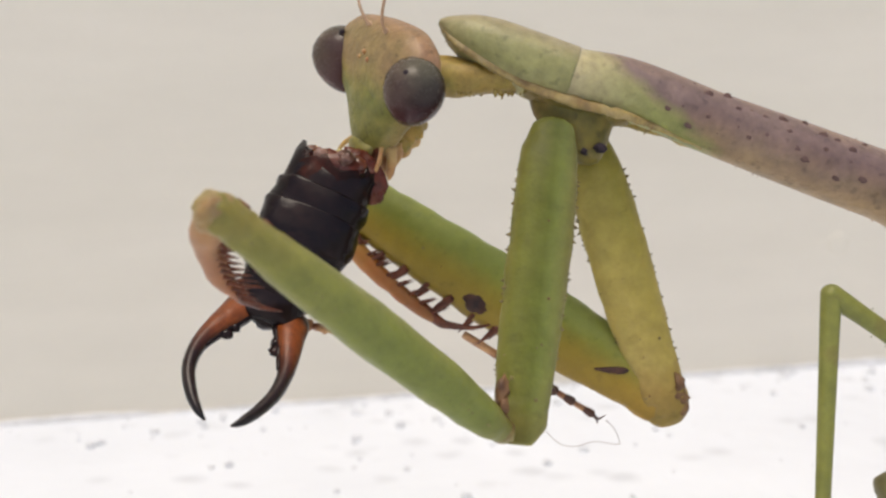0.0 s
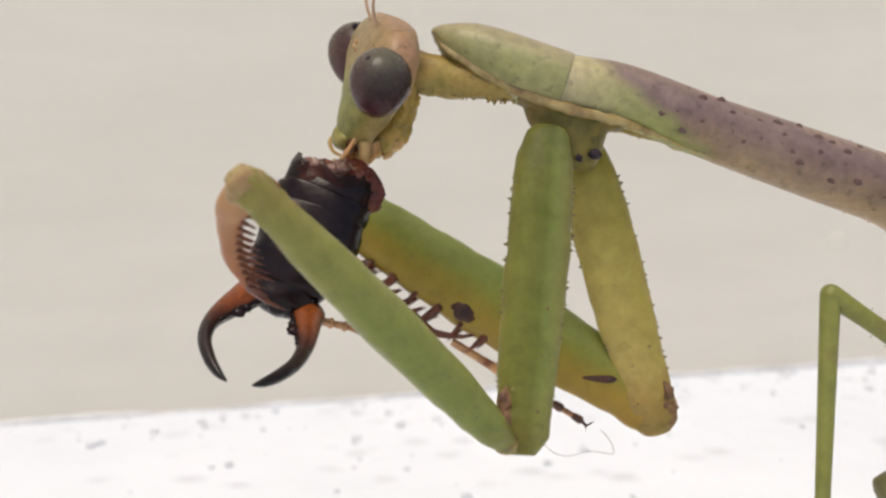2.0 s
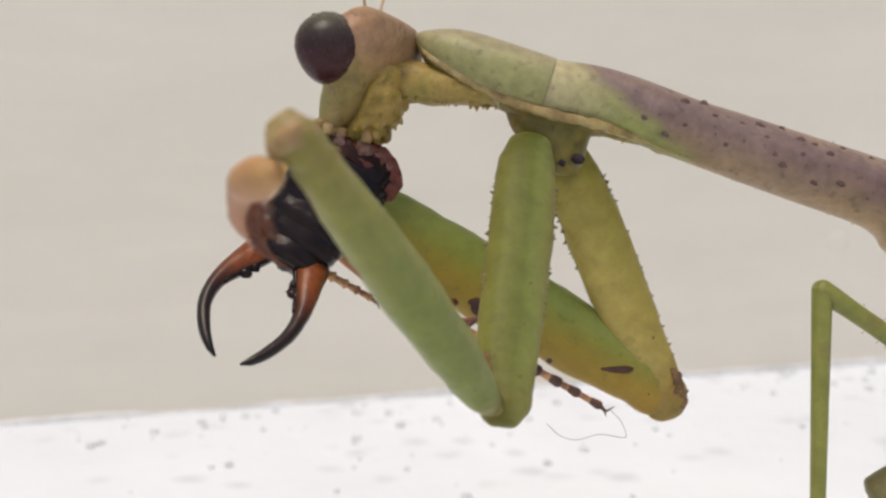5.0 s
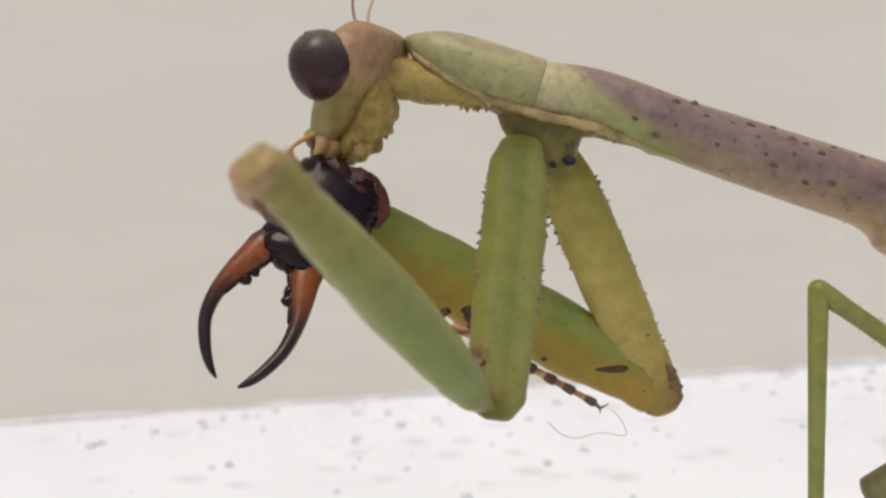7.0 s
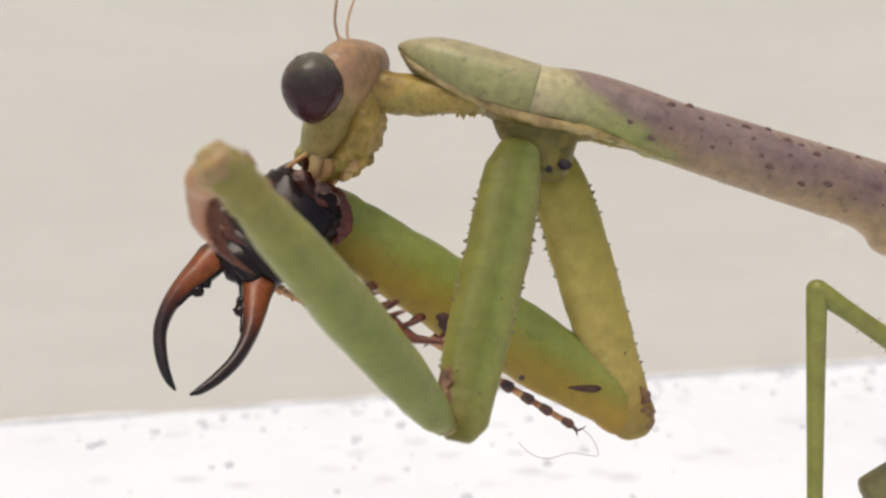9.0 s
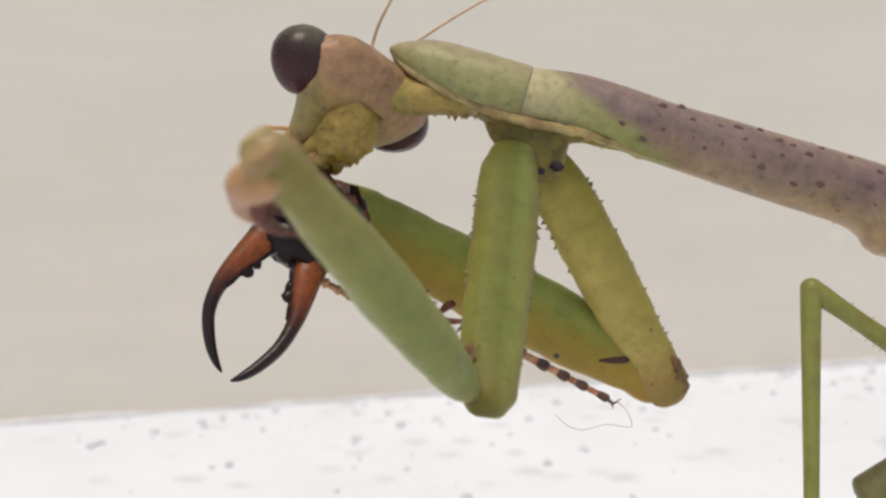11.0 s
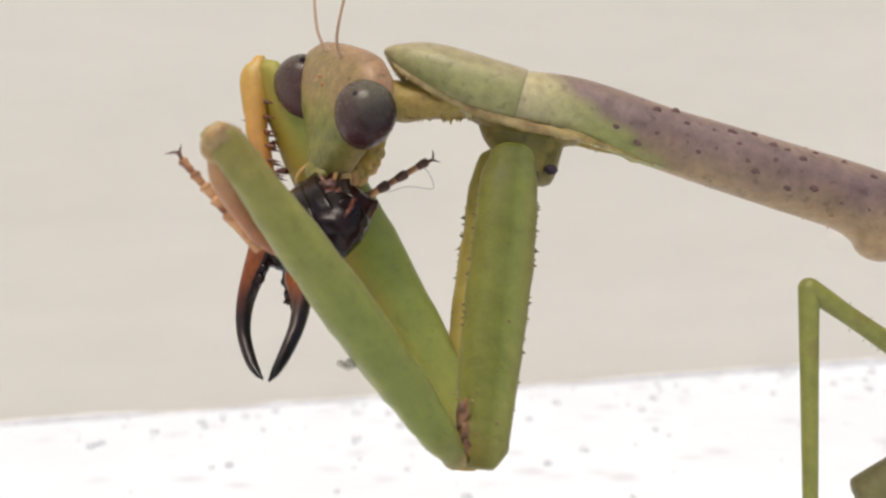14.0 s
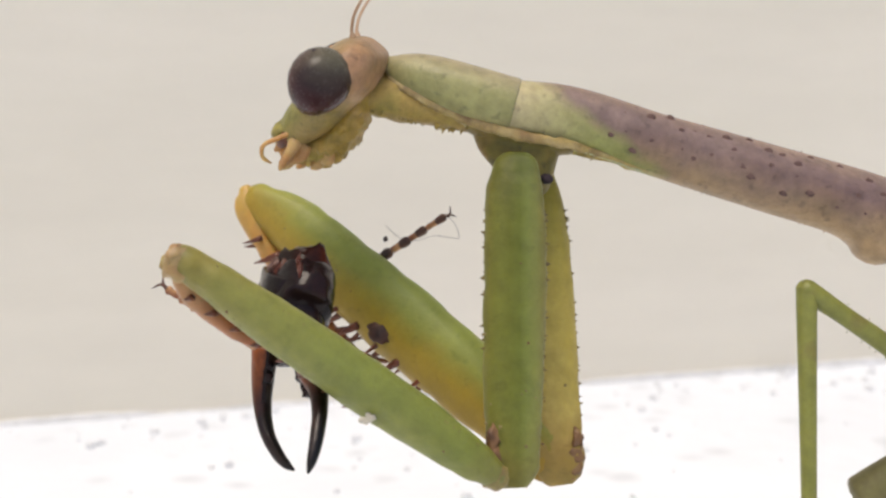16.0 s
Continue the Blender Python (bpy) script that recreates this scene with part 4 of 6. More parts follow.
def stump():
    bm = bmesh.new()
    ball(bm, (-0.1, 0, 0), (0.75, 0.85, 1.25), 14, 0.35, 4)
    for k in range(9):
        rnd = random.Random(k)
        a = rnd.uniform(0, 6.3)
        ball(bm, (rnd.uniform(0, 0.4), 0.75 * math.cos(a), 1.05 * math.sin(a)), (rnd.uniform(0.2, 0.4), 0.25, rnd.uniform(0.2, 0.4)), 10, 0.4, k)
    ob = part("torn_edge", bm, M_FLESH, earwig, "ragged reddish torn end")
    bm = bmesh.new()
    ball(bm, (0.35, -0.45, -0.25), (0.3, 0.3, 0.5), 14, 0.7, 6)
    part("flesh_chunk", bm, M_CHUNK, ob, "pale yellow chunk of flesh")
    rnd = random.Random(31)
    for k in range(9):
        a = 0.7 * k + rnd.uniform(-0.2, 0.2)
        bm = bmesh.new()
        ball(bm, (rnd.uniform(-0.05, 0.5), 0.82 * math.cos(a), 1.3 * math.sin(a)), (rnd.uniform(0.22, 0.4), rnd.uniform(0.18, 0.28), rnd.uniform(0.2, 0.36)), 14, 0.45, k)
        part("shred", bm, M_SHRED if k % 3 else M_SHELL_RED, ob, "torn brown shred")
    bm = bmesh.new()
    limb(bm, [(0.75, -0.35, -0.1, 0.08, 0.14), (0.62, -0.34, -0.5, 0.12, 0.36), (0.45, -0.3, -1.05, 0.13, 0.44), (0.12, -0.25, -1.55, 0.12, 0.38), (-0.35, -0.15, -1.72, 0.1, 0.26), (-0.65, -0.05, -1.62, 0.05, 0.1)], 34, 18)
    for v in bm.verts:
        v.co += Vector((0.16, 0.1, 0.16)) * noise.noise(v.co * 2.8) + Vector((0.08, 0.05, 0.08)) * noise.noise(v.co * 7)
    part("torn_flap", bm, M_FLAP, ob, "torn red-brown flap of shell")
    bm = bmesh.new()
    ball(bm, (0.0, -0.58, -0.15), (0.55, 0.36, 1.0), 16, 0.2, 21)
    part("inner_plate", bm, M_FLAP, ob, "bare red-brown inner plate")
    bm = bmesh.new()
    grid = []
    for u, wide in ((0.0, 1.0), (0.4, 1.02), (0.75, 1.0), (1.0, 0.96), (1.0, 0.86), (0.5, 0.84)):
        loop = []
        for k in range(40):
            a = 2 * math.pi * k / 40
            ca, sa = math.cos(a), math.sin(a)
            rim = 0.25 + (0.3 if sa > 0 else 0.2) * abs(sa) ** 2 - 0.5 * max(0, -ca) ** 2 + 0.14 * noise.noise(Vector((4 * ca, 4 * sa, 2)))
            q = wide * (1 + 0.05 * noise.noise(Vector((1.5 * ca, 1.5 * sa, 3 * u))))
            loop.append(bm.verts.new((-0.95 + u * (rim + 0.95), 0.98 * q * math.copysign(abs(ca) ** 0.85, ca), 1.56 * q * math.copysign(abs(sa) ** 0.85, sa))))
        grid.append(loop)
    for a, b in zip(grid, grid[1:]):
        for k in range(40):
            bm.faces.new((a[k], a[(k + 1) % 40], b[(k + 1) % 40], b[k]))
    part("torn_plate", bm, M_SHELL, ob, "open black last plate with a jagged rim")
    bm = bmesh.new()
    tube(bm, curve_pts([(-0.22, -0.8, 0.7), (-0.32, -0.9, 0.2), (-0.3, -0.88, -0.4), (-0.2, -0.75, -0.85)], 14), [0.05 + 0.03 * noise.noise(Vector((k * 0.7, 0, 0))) for k in range(14)], 8)
    part("flesh_line", bm, M_CHUNK, ob, "thin pale line of flesh")
    return ob


rings.append(stump())


def pincer(s, bow):
    """A curved, toothed pincer from its hinge to its tip along x, bowed sideways."""
    L = 4.7
    bm = bmesh.new()
    rows = [(-0.25, 0, 0.1 * s, 0.3, 0.44), (0.1, 0, 0.16 * s, 0.42, 0.58), (0.6, 0, 0.4 * s * bow, 0.42, 0.54), (1.3, 0, 0.8 * s * bow, 0.38, 0.41), (2.1, 0, 1.13 * s * bow, 0.32, 0.28), (3.0, 0, 1.15 * s * bow, 0.26, 0.23), (3.85, 0, 0.78 * s * bow, 0.22, 0.2), (4.4, 0, 0.36 * s * bow, 0.16, 0.14), (4.7, 0, 0, 0.04, 0.04)]
    rows = [(q[0] * 1.06, *q[1:]) for q in rows]
    limb(bm, rows, 34, 14)
    teeth = ((0.4, 0.4), (1.15, 0.45), (1.5, 0.75))
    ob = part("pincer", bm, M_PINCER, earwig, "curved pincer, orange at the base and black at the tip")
    bm = bmesh.new()
    line = curve_pts(rows[1:5], 22)
    pts = [(q[0], -0.1, q[2] - s * (q[4] - 0.03)) for q in line]
    tube(bm, pts, [0.15 - 0.003 * k + 0.07 * noise.noise(Vector((k * 0.9, s * 3, 0))) for k in range(22)], 8)
    for x, size in teeth:
        q = min(line, key=lambda r: abs(r[0] - x))
        ball(bm, (q[0], -0.06, q[2] - s * (q[4] + 0.1 * size)), (0.16 + 0.1 * size, 0.16, 0.1 + 0.2 * size), 10, 0.3, x * 5 + s)
    part("toothed_ridge", bm, M_SHELL, ob, "black toothed inner edge")
    return ob


pincer_a, pincer_b = pincer(-1, 0.95), pincer(1, 0.65)
bm = bmesh.new()
ball(bm, (-0.25, 0, 0), (0.75, 0.7, 1.1), 14, 0.12, 1)
ball(bm, (0.25, 0, 0), (0.4, 0.45, 0.45), 12, 0.2, 2)
part("tail_plate", bm, M_SHELL, earwig, "black plate between the pincers")


# ---- the uneven paint edge at the foot of the wall ----
bm = bmesh.new()
pts, fat = [], []
for k in range(220):
    u = -25 + 0.6 * k
    p = WALL_A + along * u - away * 0.1
    q = noise.noise(Vector((u * 0.11, 0, 0))) + 0.5 * noise.noise(Vector((u * 0.5, 3, 0)))
    pts.append(p)
    fat.append((0.25 + 0.1 * q, max(0.1, 0.32 + 0.3 * q + 0.005 * max(0, u - 30))))
tube(bm, pts, fat, 10)
tagged(part("trim", bm, surface("foot_paint", [(0.3, (0.52, 0.52, 0.51)), (0.7, (0.66, 0.66, 0.66))], 300, 0.7, 0.3)), "uneven grey-white paint edge at the wall foot", "", "", "structure")


# ---- specks of grit on the floor ----
def grit():
    bm = bmesh.new()
    rnd = random.Random(77)
    for k in range(200):
        p = WALL_A + along * rnd.uniform(-15, 85) - away * rnd.choice((rnd.uniform(0.5, 26), rnd.uniform(0.5, 7)))
        r = rnd.choice((0.08, 0.1, 0.13, 0.17, 0.22, 0.34))
        ball(bm, (p.x, p.y, r * 0.15), (r, r * rnd.uniform(0.8, 1.5), r * 0.7), 10, 0.4, k)
    return tagged(part("grit", bm, surface("grey_grit", [(0.3, (0.5, 0.52, 0.55)), (0.7, (0.66, 0.68, 0.7))], 800, 0.8, 0.3)), "grey grains of grit on the white floor", "grit", "", "stuff")


grit()
bm = bmesh.new()
ball(bm, (0, 0, 0), (1.0, 0.07, 0.8), 14, 0.3, 3)
bump = WALL_A + along * 66.0 + Vector((0, 0, 10.5))
tagged(part("plaster_lump", bm, M_WALL, None, "", Matrix.Translation(bump * MM) @ pose(0, 0, 0, 0, 0, 15.4)), "small pale plaster lump on the wall", "plaster lump")


# ---- what moves ----
def path(rows):
    """Rows of seconds, millimetres and degrees as poses."""
    return [(t, pose(x * MM, y * MM, z * MM, a, b, c)) for t, x, y, z, a, b, c in rows]


def motions():
    walk(body, path([(0, -9.52, 0.89, 23.77, -8.54, 20.35, -2.99), (0.5, -9.59, 0.88, 23.65, -8.51, 19.81, -2.90), (1, -9.65, 0.88, 23.64, -8.50, 19.65, -2.88), (1.5, -9.68, 0.87, 23.60, -8.49, 19.57, -2.86), (2, -9.74, 0.86, 23.54, -8.49, 19.41, -2.84), (2.5, -9.80, 0.86, 23.54, -8.49, 19.41, -2.84), (3, -9.86, 0.87, 23.58, -8.49, 19.43, -2.84), (3.5, -10.12, 0.88, 23.67, -8.50, 19.59, -2.87), (4, -10.19, 0.87, 23.56, -8.48, 19.35, -2.83), (6.5, -10.67, 0.83, 23.31, -8.43, 18.41, -2.68), (7, -10.69, 0.83, 23.31, -8.43, 18.35, -2.67), (7.5, -10.75, 0.82, 23.26, -8.41, 17.86, -2.60), (8, -10.80, 0.81, 23.19, -8.40, 17.66, -2.56), (8.5, -10.83, 0.81, 23.14, -8.39, 17.56, -2.55), (9, -10.87, 0.81, 23.14, -8.39, 17.57, -2.55), (11.5, -11.25, 0.79, 23.03, -8.38, 17.16, -2.49), (12, -11.31, 0.78, 22.99, -8.38, 17.16, -2.49), (12.5, -11.31, 0.78, 22.98, -8.38, 17.32, -2.51), (13, -11.37, 0.77, 22.91, -8.38, 17.22, -2.50), (13.5, -11.36, 0.78, 22.97, -8.39, 17.51, -2.54), (14, -11.36, 0.78, 22.97, -8.39, 17.51, -2.54), (14.5, -11.42, 0.77, 22.91, -8.38, 17.22, -2.50), (15, -11.42, 0.77, 22.89, -8.38, 17.37, -2.52), (15.5, -11.40, 0.75, 22.77, -8.37, 17.06, -2.47), (16, -11.56, 0.74, 22.63, -8.35, 16.52, -2.39)]))
    walk(abdomen, path([(0, -9.52, 0.89, 23.77, -8.54, 20.35, -2.99), (0.5, -9.59, 0.88, 23.65, -8.51, 19.81, -2.90), (1, -9.65, 0.88, 23.64, -8.50, 19.65, -2.88), (1.5, -9.68, 0.87, 23.60, -8.49, 19.57, -2.86), (2, -9.74, 0.86, 23.54, -8.49, 19.41, -2.84), (2.5, -9.80, 0.86, 23.54, -8.49, 19.41, -2.84), (3, -9.86, 0.87, 23.58, -8.49, 19.43, -2.84), (3.5, -10.12, 0.88, 23.67, -8.50, 19.59, -2.87), (4, -10.19, 0.87, 23.56, -8.48, 19.35, -2.83), (6.5, -10.67, 0.83, 23.31, -8.43, 18.41, -2.68), (7, -10.69, 0.83, 23.31, -8.43, 18.35, -2.67), (7.5, -10.75, 0.82, 23.26, -8.41, 17.86, -2.60), (8, -10.80, 0.81, 23.19, -8.40, 17.66, -2.56), (8.5, -10.83, 0.81, 23.14, -8.39, 17.56, -2.55), (9, -10.87, 0.81, 23.14, -8.39, 17.57, -2.55), (11.5, -11.25, 0.79, 23.03, -8.38, 17.16, -2.49), (12, -11.31, 0.78, 22.99, -8.38, 17.16, -2.49), (12.5, -11.31, 0.78, 22.98, -8.38, 17.32, -2.51), (13, -11.37, 0.77, 22.91, -8.38, 17.22, -2.50), (13.5, -11.36, 0.78, 22.97, -8.39, 17.51, -2.54), (14, -11.36, 0.78, 22.97, -8.39, 17.51, -2.54), (14.5, -11.42, 0.77, 22.91, -8.38, 17.22, -2.50), (15, -11.42, 0.77, 22.89, -8.38, 17.37, -2.52), (15.5, -11.40, 0.75, 22.77, -8.37, 17.06, -2.47), (16, -11.56, 0.74, 22.63, -8.35, 16.52, -2.39)]))
    walk(pale_crumb, path([(0, -11.81, -4.57, 13.77, 70.51, -38.31, -143.93), (0.5, -12.13, -4.62, 13.68, 57.66, -50.47, -137.51), (1, -12.03, -4.51, 13.57, 61.84, -48.21, -140.60), (1.5, -11.71, -5.51, 14.11, 57.03, -44.63, -133.28), (2, -11.55, -4.23, 13.22, 68.77, -44.72, -146.32), (2.5, -12.82, -5.38, 14.22, 53.99, -41.11, -127.80), (3, -11.82, -5.50, 14.10, 54.13, -38.74, -126.13), (3.5, -11.89, -3.26, 12.96, 66.63, -43.49, -142.98), (4, -11.84, -5.31, 13.86, 55.00, -45.83, -132.03), (6.5, -12.84, -7.74, 15.88, 45.19, -35.18, -116.49), (7, -12.56, -7.58, 15.70, 47.28, -36.33, -118.76), (7.5, -12.97, -7.70, 15.92, 43.74, -36.48, -116.09), (8, -12.72, -6.21, 14.18, 61.82, -40.45, -135.29), (8.5, -13.59, -6.21, 14.31, 51.92, -46.01, -129.16), (9, -13.56, -6.64, 14.67, 48.35, -41.86, -123.20), (11.5, -12.87, -7.77, 16.14, 45.06, -33.74, -114.99), (12, -14.47, -5.59, 13.74, 89.05, -42.64, -133.97), (12.5, -14.42, -5.43, 13.53, 94.56, -44.19, -141.06), (13, -13.30, -5.99, 12.05, 89.20, -50.80, -159.32), (13.5, -12.85, -6.98, 12.72, 71.22, -49.32, -137.52), (14, -13.57, -6.15, 12.19, 81.79, -54.15, -151.51), (14.5, -13.65, -3.96, 11.52, 100.42, -52.08, -173.99), (15, -14.27, -4.90, 11.78, 130.55, -52.35, -171.77), (15.5, -14.55, -4.85, 11.70, 130.60, -48.72, -171.05), (16, -12.14, -4.48, 11.01, 134.32, -36.27, -172.91)]))
    walk(near_coxa, path([(0, -10.26, -0.71, 21.68, -107.22, 62.18, -106.45), (0.5, -10.31, -0.73, 21.56, -113.66, 60.81, -112.54), (1, -10.36, -0.73, 21.54, -111.64, 61.93, -110.71), (1.5, -10.39, -0.74, 21.50, -104.41, 56.64, -103.22), (2, -10.44, -0.74, 21.44, -104.45, 64.92, -103.99), (2.5, -10.50, -0.74, 21.44, -114.90, 55.80, -112.97), (3, -10.56, -0.74, 21.48, -102.51, 57.52, -101.55), (3.5, -10.83, -0.73, 21.58, -106.78, 70.85, -106.67), (4, -10.90, -0.74, 21.46, -100.83, 58.59, -100.06), (6.5, -11.33, -0.78, 21.20, -103.89, 40.58, -100.68), (7, -11.35, -0.78, 21.20, -100.83, 42.04, -98.55), (7.5, -11.39, -0.79, 21.14, -105.11, 40.08, -101.57), (8, -11.43, -0.80, 21.07, -102.03, 52.40, -100.62), (8.5, -11.46, -0.80, 21.02, -112.37, 50.50, -109.63), (9, -11.50, -0.80, 21.01, -110.61, 48.06, -107.58), (11.5, -11.77, -0.80, 21.02, -99.60, 38.87, -97.42), (12, -11.88, -0.83, 20.86, -112.27, 53.05, -110.00), (12.5, -11.81, -0.83, 20.80, -113.32, 53.64, -111.09), (13, -11.61, -0.83, 20.82, -101.82, 60.62, -101.14), (13.5, -11.53, -0.83, 20.86, -96.40, 54.17, -95.72), (14, -11.65, -0.83, 20.82, -104.28, 59.17, -103.35), (14.5, -11.57, -0.84, 20.77, -108.21, 73.37, -108.22), (15, -11.69, -0.84, 20.75, -120.49, 64.53, -119.80), (15.5, -11.84, -0.85, 20.67, -122.26, 64.48, -121.57), (16, -11.49, -0.88, 20.47, -93.63, 70.99, -93.60)]))
    walk(near_femur, path([(0, -12.03, -5.52, 12.84, 70.51, -38.31, -143.93), (0.5, -12.62, -5.56, 12.85, 57.66, -50.47, -137.51), (1, -12.47, -5.47, 12.73, 61.84, -48.21, -140.60), (1.5, -12.08, -6.41, 13.19, 57.03, -44.63, -133.28), (2, -11.92, -5.20, 12.37, 68.77, -44.72, -146.32), (2.5, -13.13, -6.23, 13.23, 53.99, -41.11, -127.80), (3, -12.07, -6.33, 13.08, 54.13, -38.74, -126.13), (3.5, -12.23, -4.21, 12.07, 66.63, -43.49, -142.98), (4, -12.24, -6.21, 12.95, 55.00, -45.83, -132.03), (6.5, -13.14, -8.51, 14.82, 45.19, -35.18, -116.49), (7, -12.86, -8.37, 14.65, 47.28, -36.33, -118.76), (7.5, -13.31, -8.48, 14.88, 43.74, -36.48, -116.09), (8, -12.98, -7.11, 13.21, 61.82, -40.45, -135.29), (8.5, -14.01, -7.09, 13.39, 51.92, -46.01, -129.16), (9, -13.93, -7.46, 13.67, 48.35, -41.86, -123.20), (11.5, -13.15, -8.53, 15.07, 45.06, -33.74, -114.99), (12, -14.24, -6.76, 13.12, 89.05, -42.64, -133.97), (12.5, -14.24, -6.65, 13.00, 94.56, -44.19, -141.06), (13, -13.30, -5.99, 12.05, 89.20, -50.80, -159.32), (13.5, -12.85, -6.98, 12.72, 71.22, -49.32, -137.52), (14, -13.57, -6.15, 12.19, 81.79, -54.15, -151.51), (14.5, -13.65, -3.96, 11.52, 100.42, -52.08, -173.99), (15, -14.27, -4.90, 11.78, 130.55, -52.35, -171.77), (15.5, -14.55, -4.85, 11.70, 130.60, -48.72, -171.05), (16, -12.14, -4.48, 11.01, 134.32, -36.27, -172.91)]))
    walk(near_tibia, path([(0, -19.89, -10.91, 20.48, 88.56, 38.53, 92.86), (0.5, -18.44, -10.55, 22.37, 124.40, 43.40, 113.50), (1, -18.86, -10.36, 21.93, 116.61, 44.21, 108.41), (1.5, -18.13, -12.49, 21.85, 115.68, 39.23, 106.39), (2, -19.25, -9.74, 21.05, 105.71, 43.76, 101.82), (2.5, -18.85, -13.27, 21.33, 109.34, 25.94, 101.25), (3, -17.78, -13.80, 20.79, 118.05, 24.77, 103.05), (3.5, -19.41, -9.28, 20.56, 98.50, 30.84, 98.08), (4, -18.03, -12.28, 21.79, 117.04, 35.96, 106.40), (6.5, -17.66, -17.25, 21.90, 113.30, 13.20, 99.38), (7, -17.66, -16.79, 21.93, 116.11, 14.74, 100.27), (7.5, -17.69, -17.12, 22.19, 116.42, 14.44, 100.83), (8, -19.69, -13.40, 21.21, 105.19, 35.71, 100.69), (8.5, -19.45, -13.42, 22.26, 112.70, 37.34, 104.53), (9, -18.98, -14.85, 21.89, 117.63, 28.57, 104.70), (11.5, -17.49, -17.56, 21.90, 102.57, 14.91, 98.40), (12, -20.57, -12.98, 21.47, 49.28, 45.19, 62.76), (12.5, -21.15, -11.89, 21.59, 41.15, 45.30, 55.91), (13, -20.63, -8.41, 21.62, 49.64, 51.42, 60.33), (13.5, -18.80, -12.09, 22.07, 54.13, 48.88, 65.58), (14, -19.94, -9.27, 22.20, 50.41, 50.43, 62.08), (14.5, -21.22, -4.40, 21.25, 61.17, 48.84, 70.15), (15, -21.77, -5.63, 21.55, 46.62, 51.22, 57.53), (15.5, -22.63, -5.77, 20.97, 40.72, 52.83, 51.35), (16, -22.06, -5.36, 18.30, 26.22, 43.76, 42.32)]))
    walk(far_coxa, path([(0, -8.68, 2.17, 21.31, -4.57, 72.26, -2.23), (0.5, -8.73, 2.15, 21.21, -7.36, 75.23, -5.51), (1, -8.79, 2.15, 21.19, -3.20, 72.86, -0.87), (1.5, -8.81, 2.14, 21.16, -0.76, 71.65, 1.87), (2, -8.87, 2.14, 21.10, -8.70, 73.84, -6.75), (2.5, -8.93, 2.14, 21.10, -7.12, 74.33, -5.15), (3, -8.99, 2.14, 21.14, 5.46, 69.48, 8.83), (3.5, -9.25, 2.15, 21.23, 3.88, 67.97, 7.43), (4, -9.32, 2.14, 21.12, 4.39, 67.47, 8.08), (6.5, -9.76, 2.11, 20.89, 9.66, 64.98, 14.34), (7, -9.78, 2.11, 20.88, 10.52, 64.64, 15.36), (7.5, -9.81, 2.10, 20.84, 8.93, 65.84, 13.33), (8, -9.86, 2.09, 20.78, -0.42, 70.09, 2.47), (8.5, -9.89, 2.08, 20.73, 0.08, 70.80, 2.89), (9, -9.93, 2.08, 20.72, 1.45, 72.17, 4.12), (11.5, -10.29, 2.07, 20.62, 13.92, 57.63, 21.25), (12, -10.94, 2.02, 20.27, 99.95, 84.24, 99.76), (12.5, -10.84, 2.01, 20.23, 36.64, 83.39, 37.57), (13, -11.95, 2.03, 20.34, -131.55, 81.24, -132.04), (13.5, -11.84, 2.04, 20.40, -114.72, 81.78, -114.97), (14, -11.91, 2.04, 20.40, -126.51, 77.45, -126.90), (14.5, -11.05, 2.03, 20.32, -112.16, 71.13, -112.06), (15, -11.28, 2.02, 20.27, -130.65, 67.77, -130.53), (15.5, -11.19, 2.01, 20.19, -124.95, 69.27, -124.83), (16, -10.69, 1.98, 20.02, -76.65, 71.16, -76.74)]))
    walk(far_femur, path([(0, -5.64, 2.05, 11.79, -166.17, -30.69, 166.57), (0.5, -6.19, 1.91, 11.54, -175.96, -35.63, -175.69), (1, -5.84, 2.10, 11.64, -175.68, -34.06, -175.78), (1.5, -5.66, 2.25, 11.67, -175.40, -32.60, -175.94), (2, -6.10, 1.81, 11.50, -165.35, -30.30, 164.93), (2.5, -6.24, 1.89, 11.47, -175.82, -35.25, -175.85), (3, -5.52, 2.68, 11.77, -167.11, -29.85, 168.17), (3.5, -5.54, 2.64, 11.96, -166.78, -29.71, 167.50), (4, -5.53, 2.68, 11.88, -175.41, -32.25, -175.83), (6.5, -5.66, 3.15, 11.83, -175.41, -30.59, -175.38), (7, -5.65, 3.24, 11.85, -175.18, -29.14, -175.44), (7.5, -5.83, 3.04, 11.72, -175.39, -30.07, -175.27), (8, -6.46, 2.24, 11.38, -174.93, -31.19, -176.50), (8.5, -6.60, 2.25, 11.29, -175.75, -32.69, -175.30), (9, -6.88, 2.30, 11.20, -175.96, -33.57, -175.16), (11.5, -5.30, 4.01, 12.17, -175.22, -28.29, -175.10), (12, -11.11, 3.01, 10.32, -178.34, -53.96, -176.19), (12.5, -9.93, 2.72, 10.30, -159.62, -43.82, 159.20), (13, -12.97, 0.90, 10.45, 142.73, -60.54, 175.64), (13.5, -12.45, 0.74, 10.50, 135.58, -59.15, -178.20), (14, -13.21, 0.30, 10.64, 173.57, -59.37, 158.51), (14.5, -12.31, -1.08, 10.50, -128.90, -59.55, 151.13), (15, -13.78, -0.90, 10.86, -123.02, -59.55, 137.05), (15.5, -13.23, -0.92, 10.76, -132.74, -56.82, 150.58), (16, -9.94, -1.20, 10.44, -156.71, -34.20, 152.01)]))
